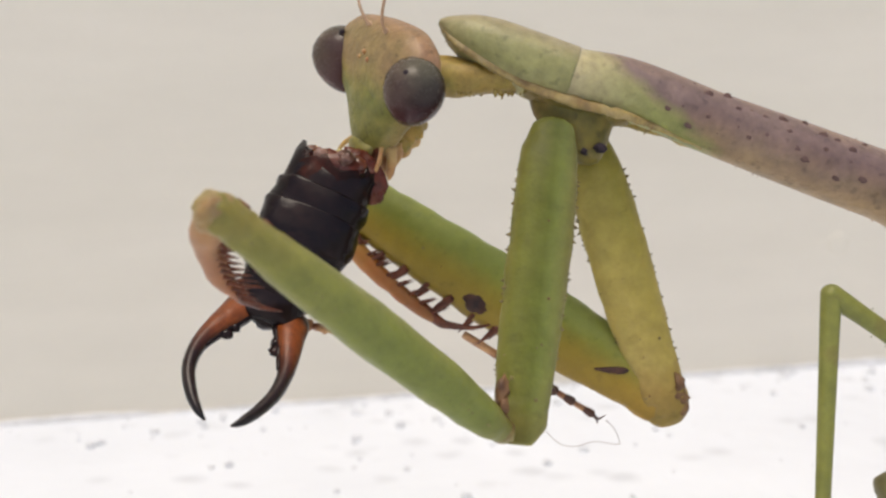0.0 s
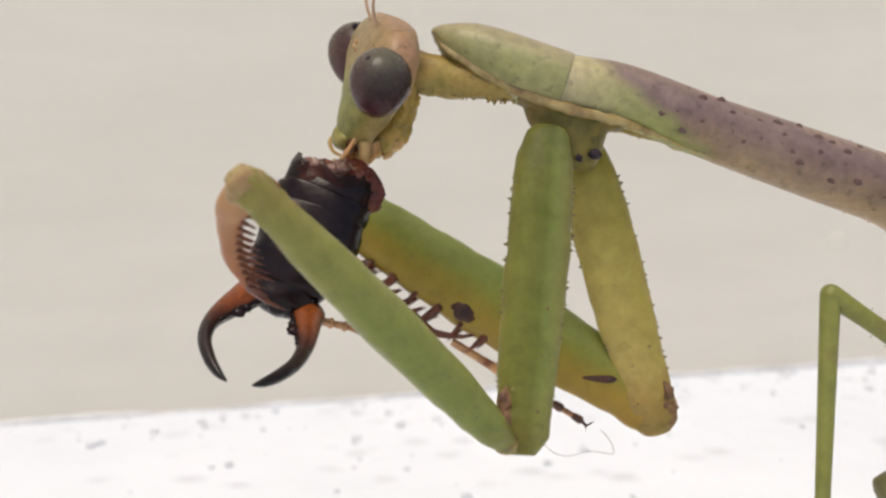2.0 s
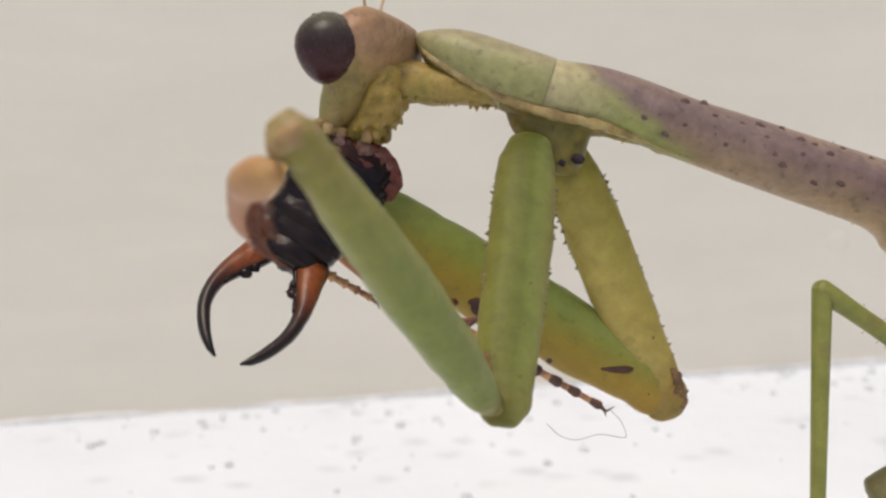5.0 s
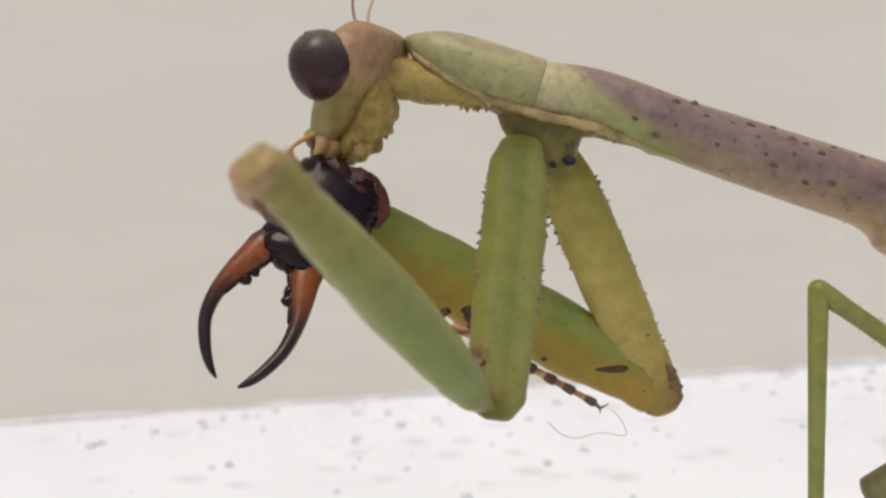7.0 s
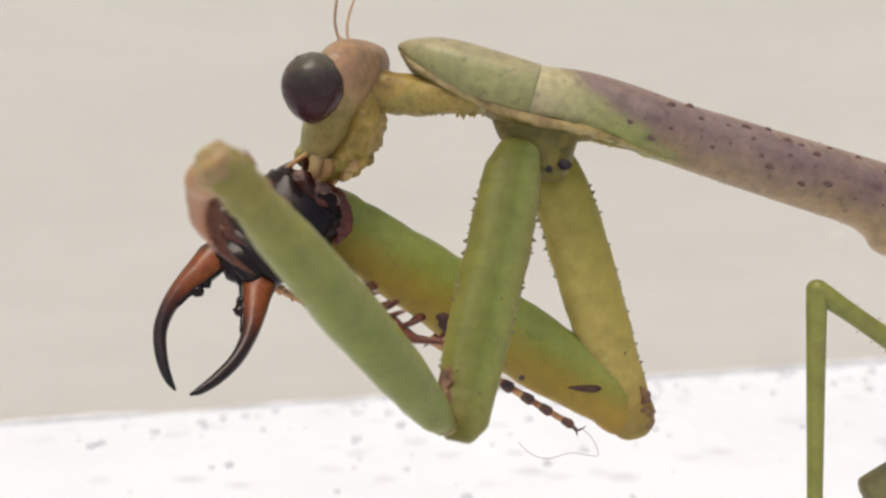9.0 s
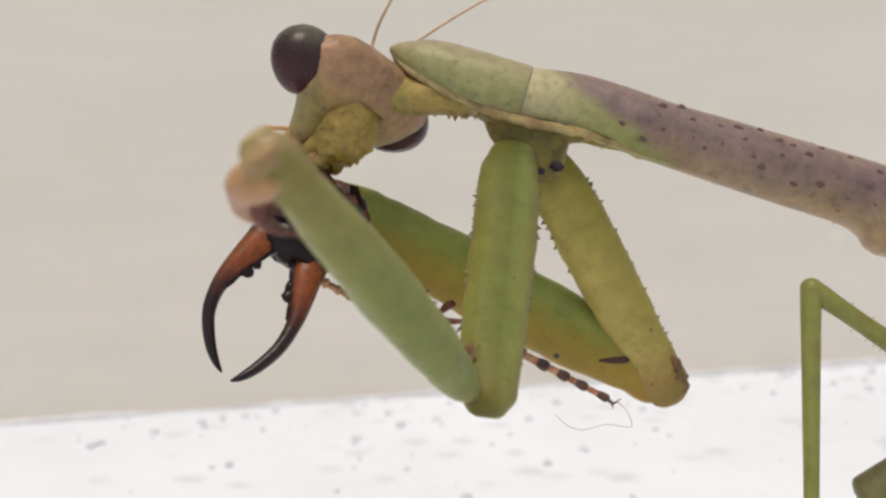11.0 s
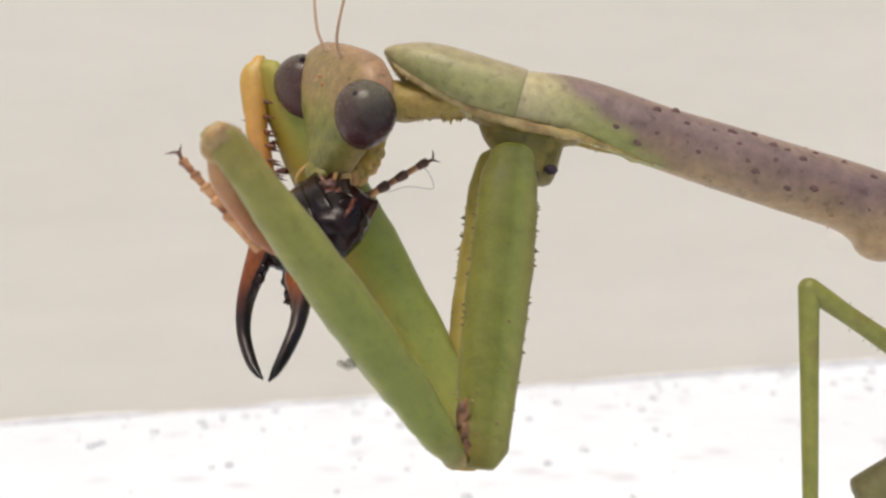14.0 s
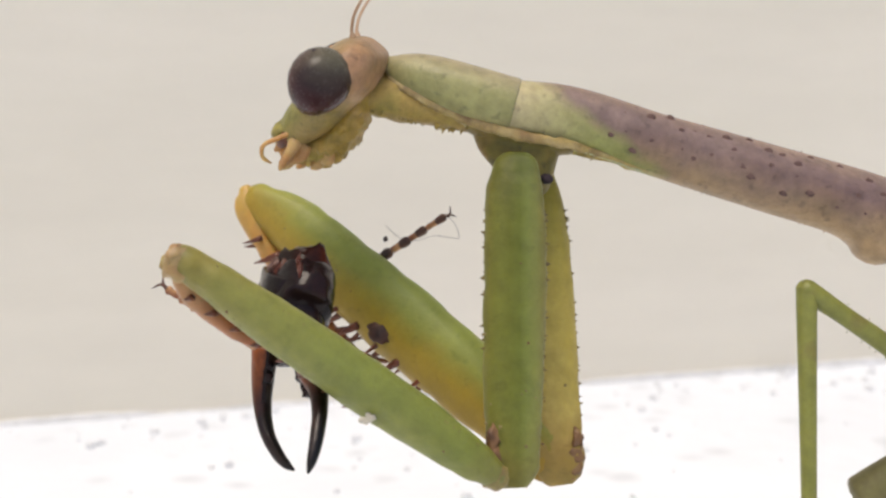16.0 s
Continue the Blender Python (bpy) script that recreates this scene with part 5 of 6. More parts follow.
    walk(far_tibia, path([(0, -19.10, 5.26, 20.00, -22.53, 45.16, -23.40), (0.5, -19.43, 0.91, 21.05, -22.94, 45.94, -23.76), (1, -19.40, 1.10, 20.83, -22.04, 44.63, -22.87), (1.5, -19.40, 1.27, 20.47, -21.24, 43.13, -22.12), (2, -19.52, 5.42, 19.62, -22.52, 45.15, -23.38), (2.5, -19.44, 0.93, 20.83, -22.81, 45.54, -23.69), (3, -19.19, 5.54, 19.78, -21.96, 44.06, -22.89), (3.5, -19.19, 5.67, 19.94, -21.87, 44.02, -22.78), (4, -19.38, 1.67, 20.65, -21.03, 42.96, -21.88), (6.5, -19.86, 2.00, 20.25, -19.99, 41.20, -20.84), (7, -19.93, 2.10, 19.83, -19.38, 39.74, -20.30), (7.5, -20.05, 1.87, 19.98, -19.80, 40.64, -20.70), (8, -20.20, 1.40, 19.72, -20.41, 41.48, -21.36), (8.5, -20.19, 1.13, 20.03, -21.20, 42.89, -22.12), (9, -20.31, 1.17, 20.15, -21.51, 43.49, -22.42), (11.5, -20.01, 2.75, 20.13, -19.05, 39.49, -19.88), (12, -20.56, 2.38, 23.34, -40.35, 64.58, -40.45), (12.5, -20.78, 6.84, 21.45, -34.89, 60.83, -35.09), (13, -20.86, 1.50, 24.47, -51.61, 65.24, -52.10), (13.5, -20.75, 0.48, 24.40, -44.48, 61.39, -45.27), (14, -20.84, 3.30, 24.49, -59.80, 67.79, -60.12), (14.5, -19.45, 2.86, 24.38, -70.74, 69.47, -70.94), (15, -19.75, 4.65, 24.74, -92.51, 71.43, -92.49), (15.5, -20.91, 3.41, 24.24, -67.24, 70.07, -67.41), (16, -21.70, 5.05, 19.48, -27.46, 51.32, -28.28)]))
    walk(head, path([(0, -16.03, 0.61, 24.01, -13.88, 1.06, -146.23), (0.25, -15.98, 0.67, 24.48, 5.07, -13.81, 175.81), (0.5, -15.93, 0.72, 24.94, 29.69, -13.03, 134.20), (1, -16.06, 0.64, 24.47, -10.09, -17.76, 171.49), (1.5, -16.13, 0.65, 24.42, -6.88, -23.68, 171.75), (2, -16.32, 0.63, 24.15, -12.43, -11.77, -164.22), (2.5, -16.00, 0.56, 23.94, -12.05, -23.82, 167.23), (3, -16.47, 0.66, 24.35, -11.53, -19.63, -167.47), (3.5, -16.51, 0.59, 23.94, -27.45, 4.94, -126.57), (3.7, -16.47, 0.60, 24.08, -21.38, -8.37, -151.50), (3.8, -16.43, 0.60, 24.24, -6.90, -18.80, 175.31), (4, -16.39, 0.61, 24.39, 10.60, -19.62, 141.42), (6.5, -17.11, 0.54, 24.04, 7.90, -20.38, 175.46), (7, -17.01, 0.64, 23.96, 5.50, -21.22, 159.08), (7.5, -17.04, 0.50, 23.93, 3.13, -21.59, -179.48), (8, -17.22, 0.47, 23.06, -12.16, 0.16, -157.82), (8.5, -17.24, 0.52, 23.31, -13.71, -9.29, -169.85), (9, -17.50, 0.56, 23.42, 0.42, -18.26, 168.06), (11.5, -17.15, 0.53, 23.14, 35.96, -33.53, 112.77), (11.7, -17.28, 0.53, 23.25, 14.00, -35.28, 147.18), (11.85, -17.43, 0.54, 23.37, -6.83, -24.91, -177.16), (12, -17.62, 0.54, 23.52, -18.15, -1.55, -142.96), (12.5, -17.23, 0.38, 22.36, -23.79, 25.14, -121.95), (13, -17.55, 0.56, 23.64, 0.55, -26.12, 173.48), (13.5, -17.11, 0.52, 23.31, 28.93, -19.29, 123.92), (13.8, -17.28, 0.50, 23.23, 10.66, -20.32, 159.14), (14, -17.56, 0.48, 23.09, -10.71, -2.27, -148.70), (14.5, -17.58, 0.43, 22.68, -24.65, 7.67, -123.24), (15, -17.67, 0.51, 23.34, -23.46, -5.92, -167.93), (15.5, -17.34, 0.48, 23.46, -4.79, -25.78, 172.94), (16, -17.70, 0.52, 23.70, -4.74, -36.19, 178.62)]))
    walk(neck, path([(0, -11.66, 0.89, 23.77, -172.32, -7.60, -178.04), (0.5, -11.73, 0.88, 23.63, -173.77, -19.17, -175.83), (1, -11.79, 0.87, 23.61, -172.77, -12.42, -177.17), (1.5, -11.82, 0.87, 23.57, -172.86, -14.03, -177.35), (2, -11.88, 0.86, 23.51, -172.92, -14.21, -177.14), (2.5, -11.94, 0.86, 23.51, -172.58, -6.71, -175.14), (3, -12.00, 0.86, 23.54, -173.04, -16.33, -177.36), (3.5, -12.26, 0.88, 23.65, -172.27, -8.32, -178.70), (4, -12.34, 0.86, 23.52, -173.15, -10.61, -174.18), (6.5, -12.81, 0.82, 23.24, -172.74, -15.65, -178.32), (7, -12.83, 0.82, 23.23, -173.80, -17.43, -175.04), (7.5, -12.88, 0.81, 23.17, -172.72, -15.05, -178.24), (8, -12.94, 0.80, 23.09, -172.22, -3.56, -176.35), (8.5, -12.97, 0.79, 23.04, -172.76, -9.20, -175.68), (9, -13.01, 0.79, 23.03, -173.08, -10.10, -174.24), (11.5, -13.38, 0.77, 22.91, -173.90, -13.40, -172.39), (12, -13.45, 0.77, 22.87, -172.45, -13.95, -179.08), (12.5, -13.45, 0.77, 22.87, -171.93, 1.98, -177.98), (13, -13.50, 0.76, 22.79, -173.12, -16.58, -177.13), (13.5, -13.50, 0.77, 22.87, -174.00, -14.35, -172.62), (14, -13.50, 0.77, 22.87, -172.34, -8.44, -178.18), (14.5, -13.56, 0.76, 22.79, -172.14, -4.29, -178.33), (15, -13.56, 0.76, 22.78, -173.58, -14.81, -174.66), (15.5, -13.54, 0.74, 22.65, -173.03, -14.79, -176.89), (16, -13.70, 0.72, 22.49, -173.19, -20.24, -177.93)]))
    walk(mid_tibia, path([(0, -0.29, -0.64, 16.43, -106.41, 78.16, -106.55), (0.5, -0.29, -0.64, 16.43, -106.41, 78.16, -106.55), (1, -0.29, -0.64, 16.43, -106.41, 78.16, -106.55), (1.5, -0.29, -0.64, 16.43, -106.41, 78.16, -106.55), (2, -0.31, -0.64, 16.43, -106.09, 78.18, -106.22), (2.5, -0.31, -0.64, 16.43, -106.09, 78.18, -106.22), (3, -0.37, -0.64, 16.47, -105.09, 78.25, -105.21), (3.5, -0.53, -0.62, 16.57, -102.40, 78.40, -102.50), (4, -0.53, -0.62, 16.57, -102.40, 78.40, -102.50), (6.5, -0.74, -0.62, 16.59, -98.68, 78.54, -98.75), (7, -0.74, -0.62, 16.59, -98.68, 78.54, -98.75), (7.5, -0.76, -0.62, 16.59, -98.34, 78.55, -98.41), (8, -0.76, -0.62, 16.59, -98.34, 78.55, -98.41), (8.5, -0.76, -0.62, 16.59, -98.34, 78.55, -98.41), (9, -0.80, -0.62, 16.59, -97.66, 78.57, -97.72), (11.5, -1.02, -0.61, 16.65, -93.85, 78.66, -93.88), (12, -1.02, -0.61, 16.65, -93.85, 78.66, -93.88), (12.5, -1.02, -0.61, 16.65, -93.85, 78.66, -93.88), (13, -1.04, -0.61, 16.65, -93.51, 78.66, -93.53), (13.5, -1.08, -0.61, 16.65, -92.81, 78.67, -92.84), (14, -1.08, -0.61, 16.65, -92.81, 78.67, -92.84), (14.5, -1.08, -0.61, 16.65, -92.81, 78.67, -92.84), (15, -1.08, -0.61, 16.65, -92.81, 78.67, -92.84), (15.5, -1.08, -0.61, 16.63, -92.82, 78.67, -92.84), (16, -1.16, -0.62, 16.59, -91.43, 78.67, -91.44)]))
    walk(mid_femur, path([(0, -0.29, -0.64, 16.43, -3.82, 33.81, 5.19), (0.5, -0.29, -0.64, 16.43, -3.82, 33.81, 5.19), (1, -0.29, -0.64, 16.43, -3.82, 33.81, 5.19), (1.5, -0.29, -0.64, 16.43, -3.82, 33.81, 5.19), (2, -0.31, -0.64, 16.43, -3.82, 33.81, 5.19), (2.5, -0.31, -0.64, 16.43, -3.82, 33.81, 5.19), (3, -0.37, -0.64, 16.47, -3.81, 33.81, 5.19), (3.5, -0.53, -0.62, 16.57, -3.81, 33.81, 5.20), (4, -0.53, -0.62, 16.57, -3.81, 33.81, 5.20), (6.5, -0.74, -0.62, 16.59, -3.80, 33.84, 5.20), (7, -0.74, -0.62, 16.59, -3.80, 33.84, 5.20), (7.5, -0.76, -0.62, 16.59, -3.80, 33.84, 5.21), (8, -0.76, -0.62, 16.59, -3.80, 33.84, 5.21), (8.5, -0.76, -0.62, 16.59, -3.80, 33.84, 5.21), (9, -0.80, -0.62, 16.59, -3.80, 33.84, 5.21), (11.5, -1.02, -0.61, 16.65, -3.80, 33.86, 5.21), (12, -1.02, -0.61, 16.65, -3.80, 33.86, 5.21), (12.5, -1.02, -0.61, 16.65, -3.80, 33.86, 5.21), (13, -1.04, -0.61, 16.65, -3.80, 33.86, 5.21), (13.5, -1.08, -0.61, 16.65, -3.80, 33.86, 5.21), (14, -1.08, -0.61, 16.65, -3.80, 33.86, 5.21), (14.5, -1.08, -0.61, 16.65, -3.80, 33.86, 5.21), (15, -1.08, -0.61, 16.65, -3.80, 33.86, 5.21), (15.5, -1.08, -0.61, 16.63, -3.79, 33.87, 5.21), (16, -1.16, -0.62, 16.59, -3.79, 33.88, 5.21)]))
    walk(rear_tibia, path([(0, 2.99, 1.73, 8.19, 11.35, 45.82, 23.20), (0.5, 2.99, 1.73, 8.19, 11.35, 45.82, 23.20), (1, 2.99, 1.73, 8.19, 11.35, 45.82, 23.20), (1.5, 2.99, 1.73, 8.19, 11.35, 45.82, 23.20), (2, 2.97, 1.73, 8.19, 11.35, 45.82, 23.20), (2.5, 2.97, 1.73, 8.19, 11.35, 45.82, 23.20), (3, 2.90, 1.73, 8.19, 11.35, 45.82, 23.20), (3.5, 2.73, 1.73, 8.19, 11.35, 45.82, 23.20), (4, 2.73, 1.73, 8.19, 11.35, 45.82, 23.20), (6.5, 2.49, 1.73, 8.19, 11.35, 45.82, 23.20), (7, 2.49, 1.73, 8.19, 11.35, 45.82, 23.20), (7.5, 2.47, 1.73, 8.19, 11.35, 45.82, 23.20), (8, 2.47, 1.73, 8.19, 11.35, 45.82, 23.20), (8.5, 2.47, 1.73, 8.19, 11.35, 45.82, 23.20), (9, 2.43, 1.73, 8.19, 11.35, 45.82, 23.20), (11.5, 2.19, 1.73, 8.19, 11.35, 45.82, 23.20), (12, 2.19, 1.73, 8.19, 11.35, 45.82, 23.20), (12.5, 2.19, 1.73, 8.19, 11.35, 45.82, 23.20), (13, 2.17, 1.73, 8.19, 11.35, 45.82, 23.20), (13.5, 2.13, 1.73, 8.19, 11.35, 45.82, 23.20), (14, 2.13, 1.73, 8.19, 11.35, 45.82, 23.20), (14.5, 2.13, 1.73, 8.19, 11.35, 45.82, 23.20), (15, 2.13, 1.73, 8.19, 11.35, 45.82, 23.20), (15.5, 2.13, 1.73, 8.19, 11.35, 45.82, 23.20), (16, 2.04, 1.73, 8.19, 11.35, 45.82, 23.20)]))
    walk(rear_femur, path([(0, 2.99, 1.73, 8.19, -5.18, -33.46, -2.77), (0.5, 2.99, 1.73, 8.19, -5.18, -33.84, -2.69), (1, 2.99, 1.73, 8.19, -5.17, -34.12, -2.66), (1.5, 2.99, 1.73, 8.19, -5.16, -34.13, -2.67), (2, 2.97, 1.73, 8.19, -5.15, -34.21, -2.67), (2.5, 2.97, 1.73, 8.19, -5.13, -34.36, -2.68), (3, 2.90, 1.73, 8.19, -5.13, -34.46, -2.66), (3.5, 2.73, 1.73, 8.19, -5.08, -34.86, -2.67), (4, 2.73, 1.73, 8.19, -5.06, -34.90, -2.69), (6.5, 2.49, 1.73, 8.19, -5.01, -35.69, -2.61), (7, 2.49, 1.73, 8.19, -5.00, -35.80, -2.60), (7.5, 2.47, 1.73, 8.19, -5.02, -36.27, -2.47), (8, 2.47, 1.73, 8.19, -5.01, -36.41, -2.47), (8.5, 2.47, 1.73, 8.19, -5.00, -36.43, -2.48), (9, 2.43, 1.73, 8.19, -5.00, -36.38, -2.49), (11.5, 2.19, 1.73, 8.19, -4.96, -36.82, -2.46), (12, 2.19, 1.73, 8.19, -4.93, -36.85, -2.51), (12.5, 2.19, 1.73, 8.19, -4.92, -36.65, -2.57), (13, 2.17, 1.73, 8.19, -4.91, -36.59, -2.60), (13.5, 2.13, 1.73, 8.19, -4.91, -36.34, -2.64), (14, 2.13, 1.73, 8.19, -4.91, -36.34, -2.64), (14.5, 2.13, 1.73, 8.19, -4.90, -36.62, -2.60), (15, 2.13, 1.73, 8.19, -4.89, -36.38, -2.67), (15.5, 2.13, 1.73, 8.19, -4.92, -36.26, -2.65), (16, 2.04, 1.73, 8.19, -4.92, -36.59, -2.58)]))
    walk(far_tarsus, path([(0, -13.21, 3.13, 14.19, -9.39, 31.41, -4.92), (0.5, -13.88, -1.23, 15.15, -9.59, 33.32, -5.30), (1, -13.68, -1.03, 15.01, -9.35, 31.07, -4.86), (1.5, -13.38, -0.80, 15.06, -9.32, 30.79, -4.80), (2, -13.65, 3.30, 13.86, -9.35, 31.07, -4.86), (2.5, -13.88, -1.19, 15.04, -9.46, 32.16, -5.07), (3, -13.21, 3.44, 14.17, -9.23, 29.85, -4.63), (3.5, -13.32, 3.55, 14.25, -9.06, 27.87, -4.26), (4, -13.38, -0.43, 15.09, -9.13, 28.69, -4.41), (6.5, -13.67, -0.00, 15.31, -9.17, 29.12, -4.49), (7, -13.67, 0.13, 15.18, -9.11, 28.49, -4.37), (7.5, -13.88, -0.11, 15.23, -9.20, 29.53, -4.57), (8, -14.08, -0.60, 14.82, -9.26, 30.17, -4.69), (8.5, -14.38, -0.89, 14.98, -9.34, 30.93, -4.83), (9, -14.48, -0.89, 14.88, -9.33, 30.90, -4.83), (11.5, -13.05, 0.77, 15.36, -9.00, 27.12, -4.13), (12, -17.44, -3.47, 16.20, -10.58, 40.70, -6.94), (12.5, -17.21, 1.07, 14.88, -11.24, 44.45, -7.92), (13, -19.63, -0.66, 18.47, -9.09, -28.27, 4.34), (13.5, -19.69, -1.62, 18.79, -9.09, -28.27, 4.34), (14, -19.66, 1.08, 18.03, -9.25, -30.05, 4.66), (14.5, -18.79, 0.60, 17.69, -9.10, -28.34, 4.35), (15, -19.82, 2.37, 17.86, -9.21, -29.58, 4.58), (15.5, -19.88, 1.22, 18.02, -9.10, -28.31, 4.34), (16, -18.88, 3.18, 15.55, -9.49, -32.45, 5.13)]))
    walk(thread, path([(0, -7.71, 2.66, 10.81, -8.00, -0.00, 0.00), (0.5, -8.84, -1.70, 11.83, -8.00, -0.00, 0.00), (1, -8.47, -1.47, 11.86, -8.00, -0.00, 0.00), (1.5, -8.09, -1.25, 11.90, -8.00, -0.00, 0.00), (2, -7.90, 2.81, 10.38, -8.00, -0.00, 0.00), (2.5, -8.69, -1.65, 11.77, -8.00, -0.00, 0.00), (3, -7.54, 2.98, 10.90, -8.00, -0.00, 0.00), (3.5, -7.43, 3.11, 11.13, -8.00, -0.00, 0.00), (4, -8.00, -0.84, 12.13, -8.00, -0.00, 0.00), (6.5, -7.98, -0.45, 12.13, -8.00, -0.00, 0.00), (7, -7.92, -0.31, 12.05, -8.00, -0.00, 0.00), (7.5, -8.12, -0.57, 11.95, -8.00, -0.00, 0.00), (8, -8.56, -1.06, 11.60, -8.00, -0.00, 0.00), (8.5, -8.80, -1.36, 11.62, -8.00, -0.00, 0.00), (9, -9.05, -1.35, 11.62, -8.00, -0.00, 0.00), (11.5, -7.47, 0.36, 12.50, -8.00, -0.00, 0.00), (12, -14.49, -0.43, 12.71, -8.00, -0.00, 0.00), (12.5, -14.31, 4.07, 11.05, -8.00, -0.00, 0.00), (13, -14.97, -0.30, 20.98, -8.00, -0.00, 0.00), (13.5, -15.14, -1.28, 21.24, -8.00, -0.00, 0.00), (14, -14.87, 1.48, 20.82, -8.00, -0.00, 0.00), (14.5, -13.92, 0.97, 20.32, -8.00, -0.00, 0.00), (15, -14.72, 2.78, 20.76, -8.00, -0.00, 0.00), (15.5, -15.33, 1.57, 20.48, -8.00, -0.00, 0.00), (16, -13.91, 3.63, 18.72, -8.00, -0.00, 0.00)]))
    walk(near_tarsus, path([(0, -20.11, -0.45, 15.60, -8.21, 12.87, -1.84), (0.5, -20.21, -0.23, 17.20, -8.34, 16.34, -2.36), (1, -20.11, -0.29, 16.80, -8.28, 14.92, -2.15), (1.5, -19.51, -0.26, 17.00, -8.68, 22.70, -3.37), (2, -19.91, -0.43, 15.80, -8.21, 12.87, -1.84), (2.5, -20.71, -0.26, 17.00, -8.79, 24.37, -3.65), (3, -19.31, -0.31, 16.60, -9.07, 28.00, -4.29), (3.5, -20.11, -0.40, 16.00, -8.43, 18.25, -2.66), (4, -19.51, -0.26, 17.00, -8.56, 20.82, -3.06), (6.5, -19.91, -0.09, 18.19, -9.73, 34.60, -5.56), (7, -19.91, -0.09, 18.19, -9.65, 33.91, -5.42), (7.5, -20.31, -0.06, 18.39, -9.46, 32.12, -5.06), (8, -21.32, -0.37, 16.20, -8.43, 18.25, -2.66), (8.5, -21.52, -0.20, 17.40, -8.78, 24.19, -3.62), (9, -21.52, -0.20, 17.40, -8.93, 26.29, -3.98), (11.5, -19.71, -0.12, 17.99, -9.27, 30.25, -4.70), (12, -19.72, -10.88, 19.14, -170.90, -28.39, 175.64), (12.5, -19.99, -9.80, 18.97, -170.92, -28.11, 175.69), (13, -19.75, -6.35, 18.27, -168.39, -46.23, 171.56), (13.5, -18.23, -10.07, 19.17, -165.81, -55.41, 168.24), (14, -19.46, -7.09, 18.90, -167.79, -48.87, 170.74), (14.5, -20.55, -2.43, 18.05, -168.98, -43.26, 172.40), (15, -20.91, -3.63, 18.22, -169.37, -41.01, 172.98), (15.5, -21.47, -3.68, 17.48, -168.58, -45.35, 171.82), (16, -20.20, -3.26, 15.10, -170.49, -32.57, 174.85)]))
    walk(earwig, path([(0, -5.93, -2.21, 16.05, -112.60, 33.98, -105.81), (0.5, -5.52, -1.98, 17.67, -109.90, 13.10, -97.52), (1, -5.71, -2.04, 17.29, -107.71, 13.53, -96.77), (1.5, -5.06, -2.04, 17.24, -113.75, 29.77, -105.33), (2, -5.52, -2.15, 16.48, -107.97, 20.82, -99.00), (2.5, -6.19, -2.03, 17.34, -116.76, 43.59, -111.95), (3, -4.89, -2.16, 16.43, -111.28, 38.40, -105.99), (3.5, -5.71, -2.15, 16.48, -117.32, 35.55, -109.96), (4, -5.04, -2.04, 17.29, -113.21, 26.60, -103.91), (6.5, -5.47, -1.91, 18.20, -141.27, 47.70, -137.65), (7, -5.28, -1.93, 18.05, -130.19, 53.15, -127.44), (7.5, -5.57, -1.85, 18.58, -141.39, 50.30, -138.58), (8, -6.68, -2.11, 16.76, -118.71, 54.56, -116.38), (8.5, -7.06, -1.95, 17.86, -123.68, 48.61, -119.74), (9, -6.96, -1.98, 17.67, -120.30, 49.43, -116.73), (11.5, -5.04, -1.89, 18.34, -146.47, 58.42, -146.04), (12, -6.57, -1.95, 17.93, -48.33, 46.55, -92.74), (12.5, -6.86, -1.97, 17.74, -46.61, 40.75, -91.22), (13, -5.56, -1.99, 17.59, -37.02, 48.91, -87.48), (13.5, -4.50, -1.95, 17.88, -27.58, 46.89, -88.00), (14, -5.46, -1.92, 18.12, -44.11, 48.65, -93.47), (14.5, -5.61, -1.99, 17.64, -53.15, 44.54, -100.63), (15, -6.62, -1.97, 17.79, -49.11, 45.41, -97.41), (15.5, -7.20, -2.05, 17.21, -24.86, 47.37, -85.72), (16, -5.32, -2.37, 14.88, -8.06, 40.57, -76.96)]))
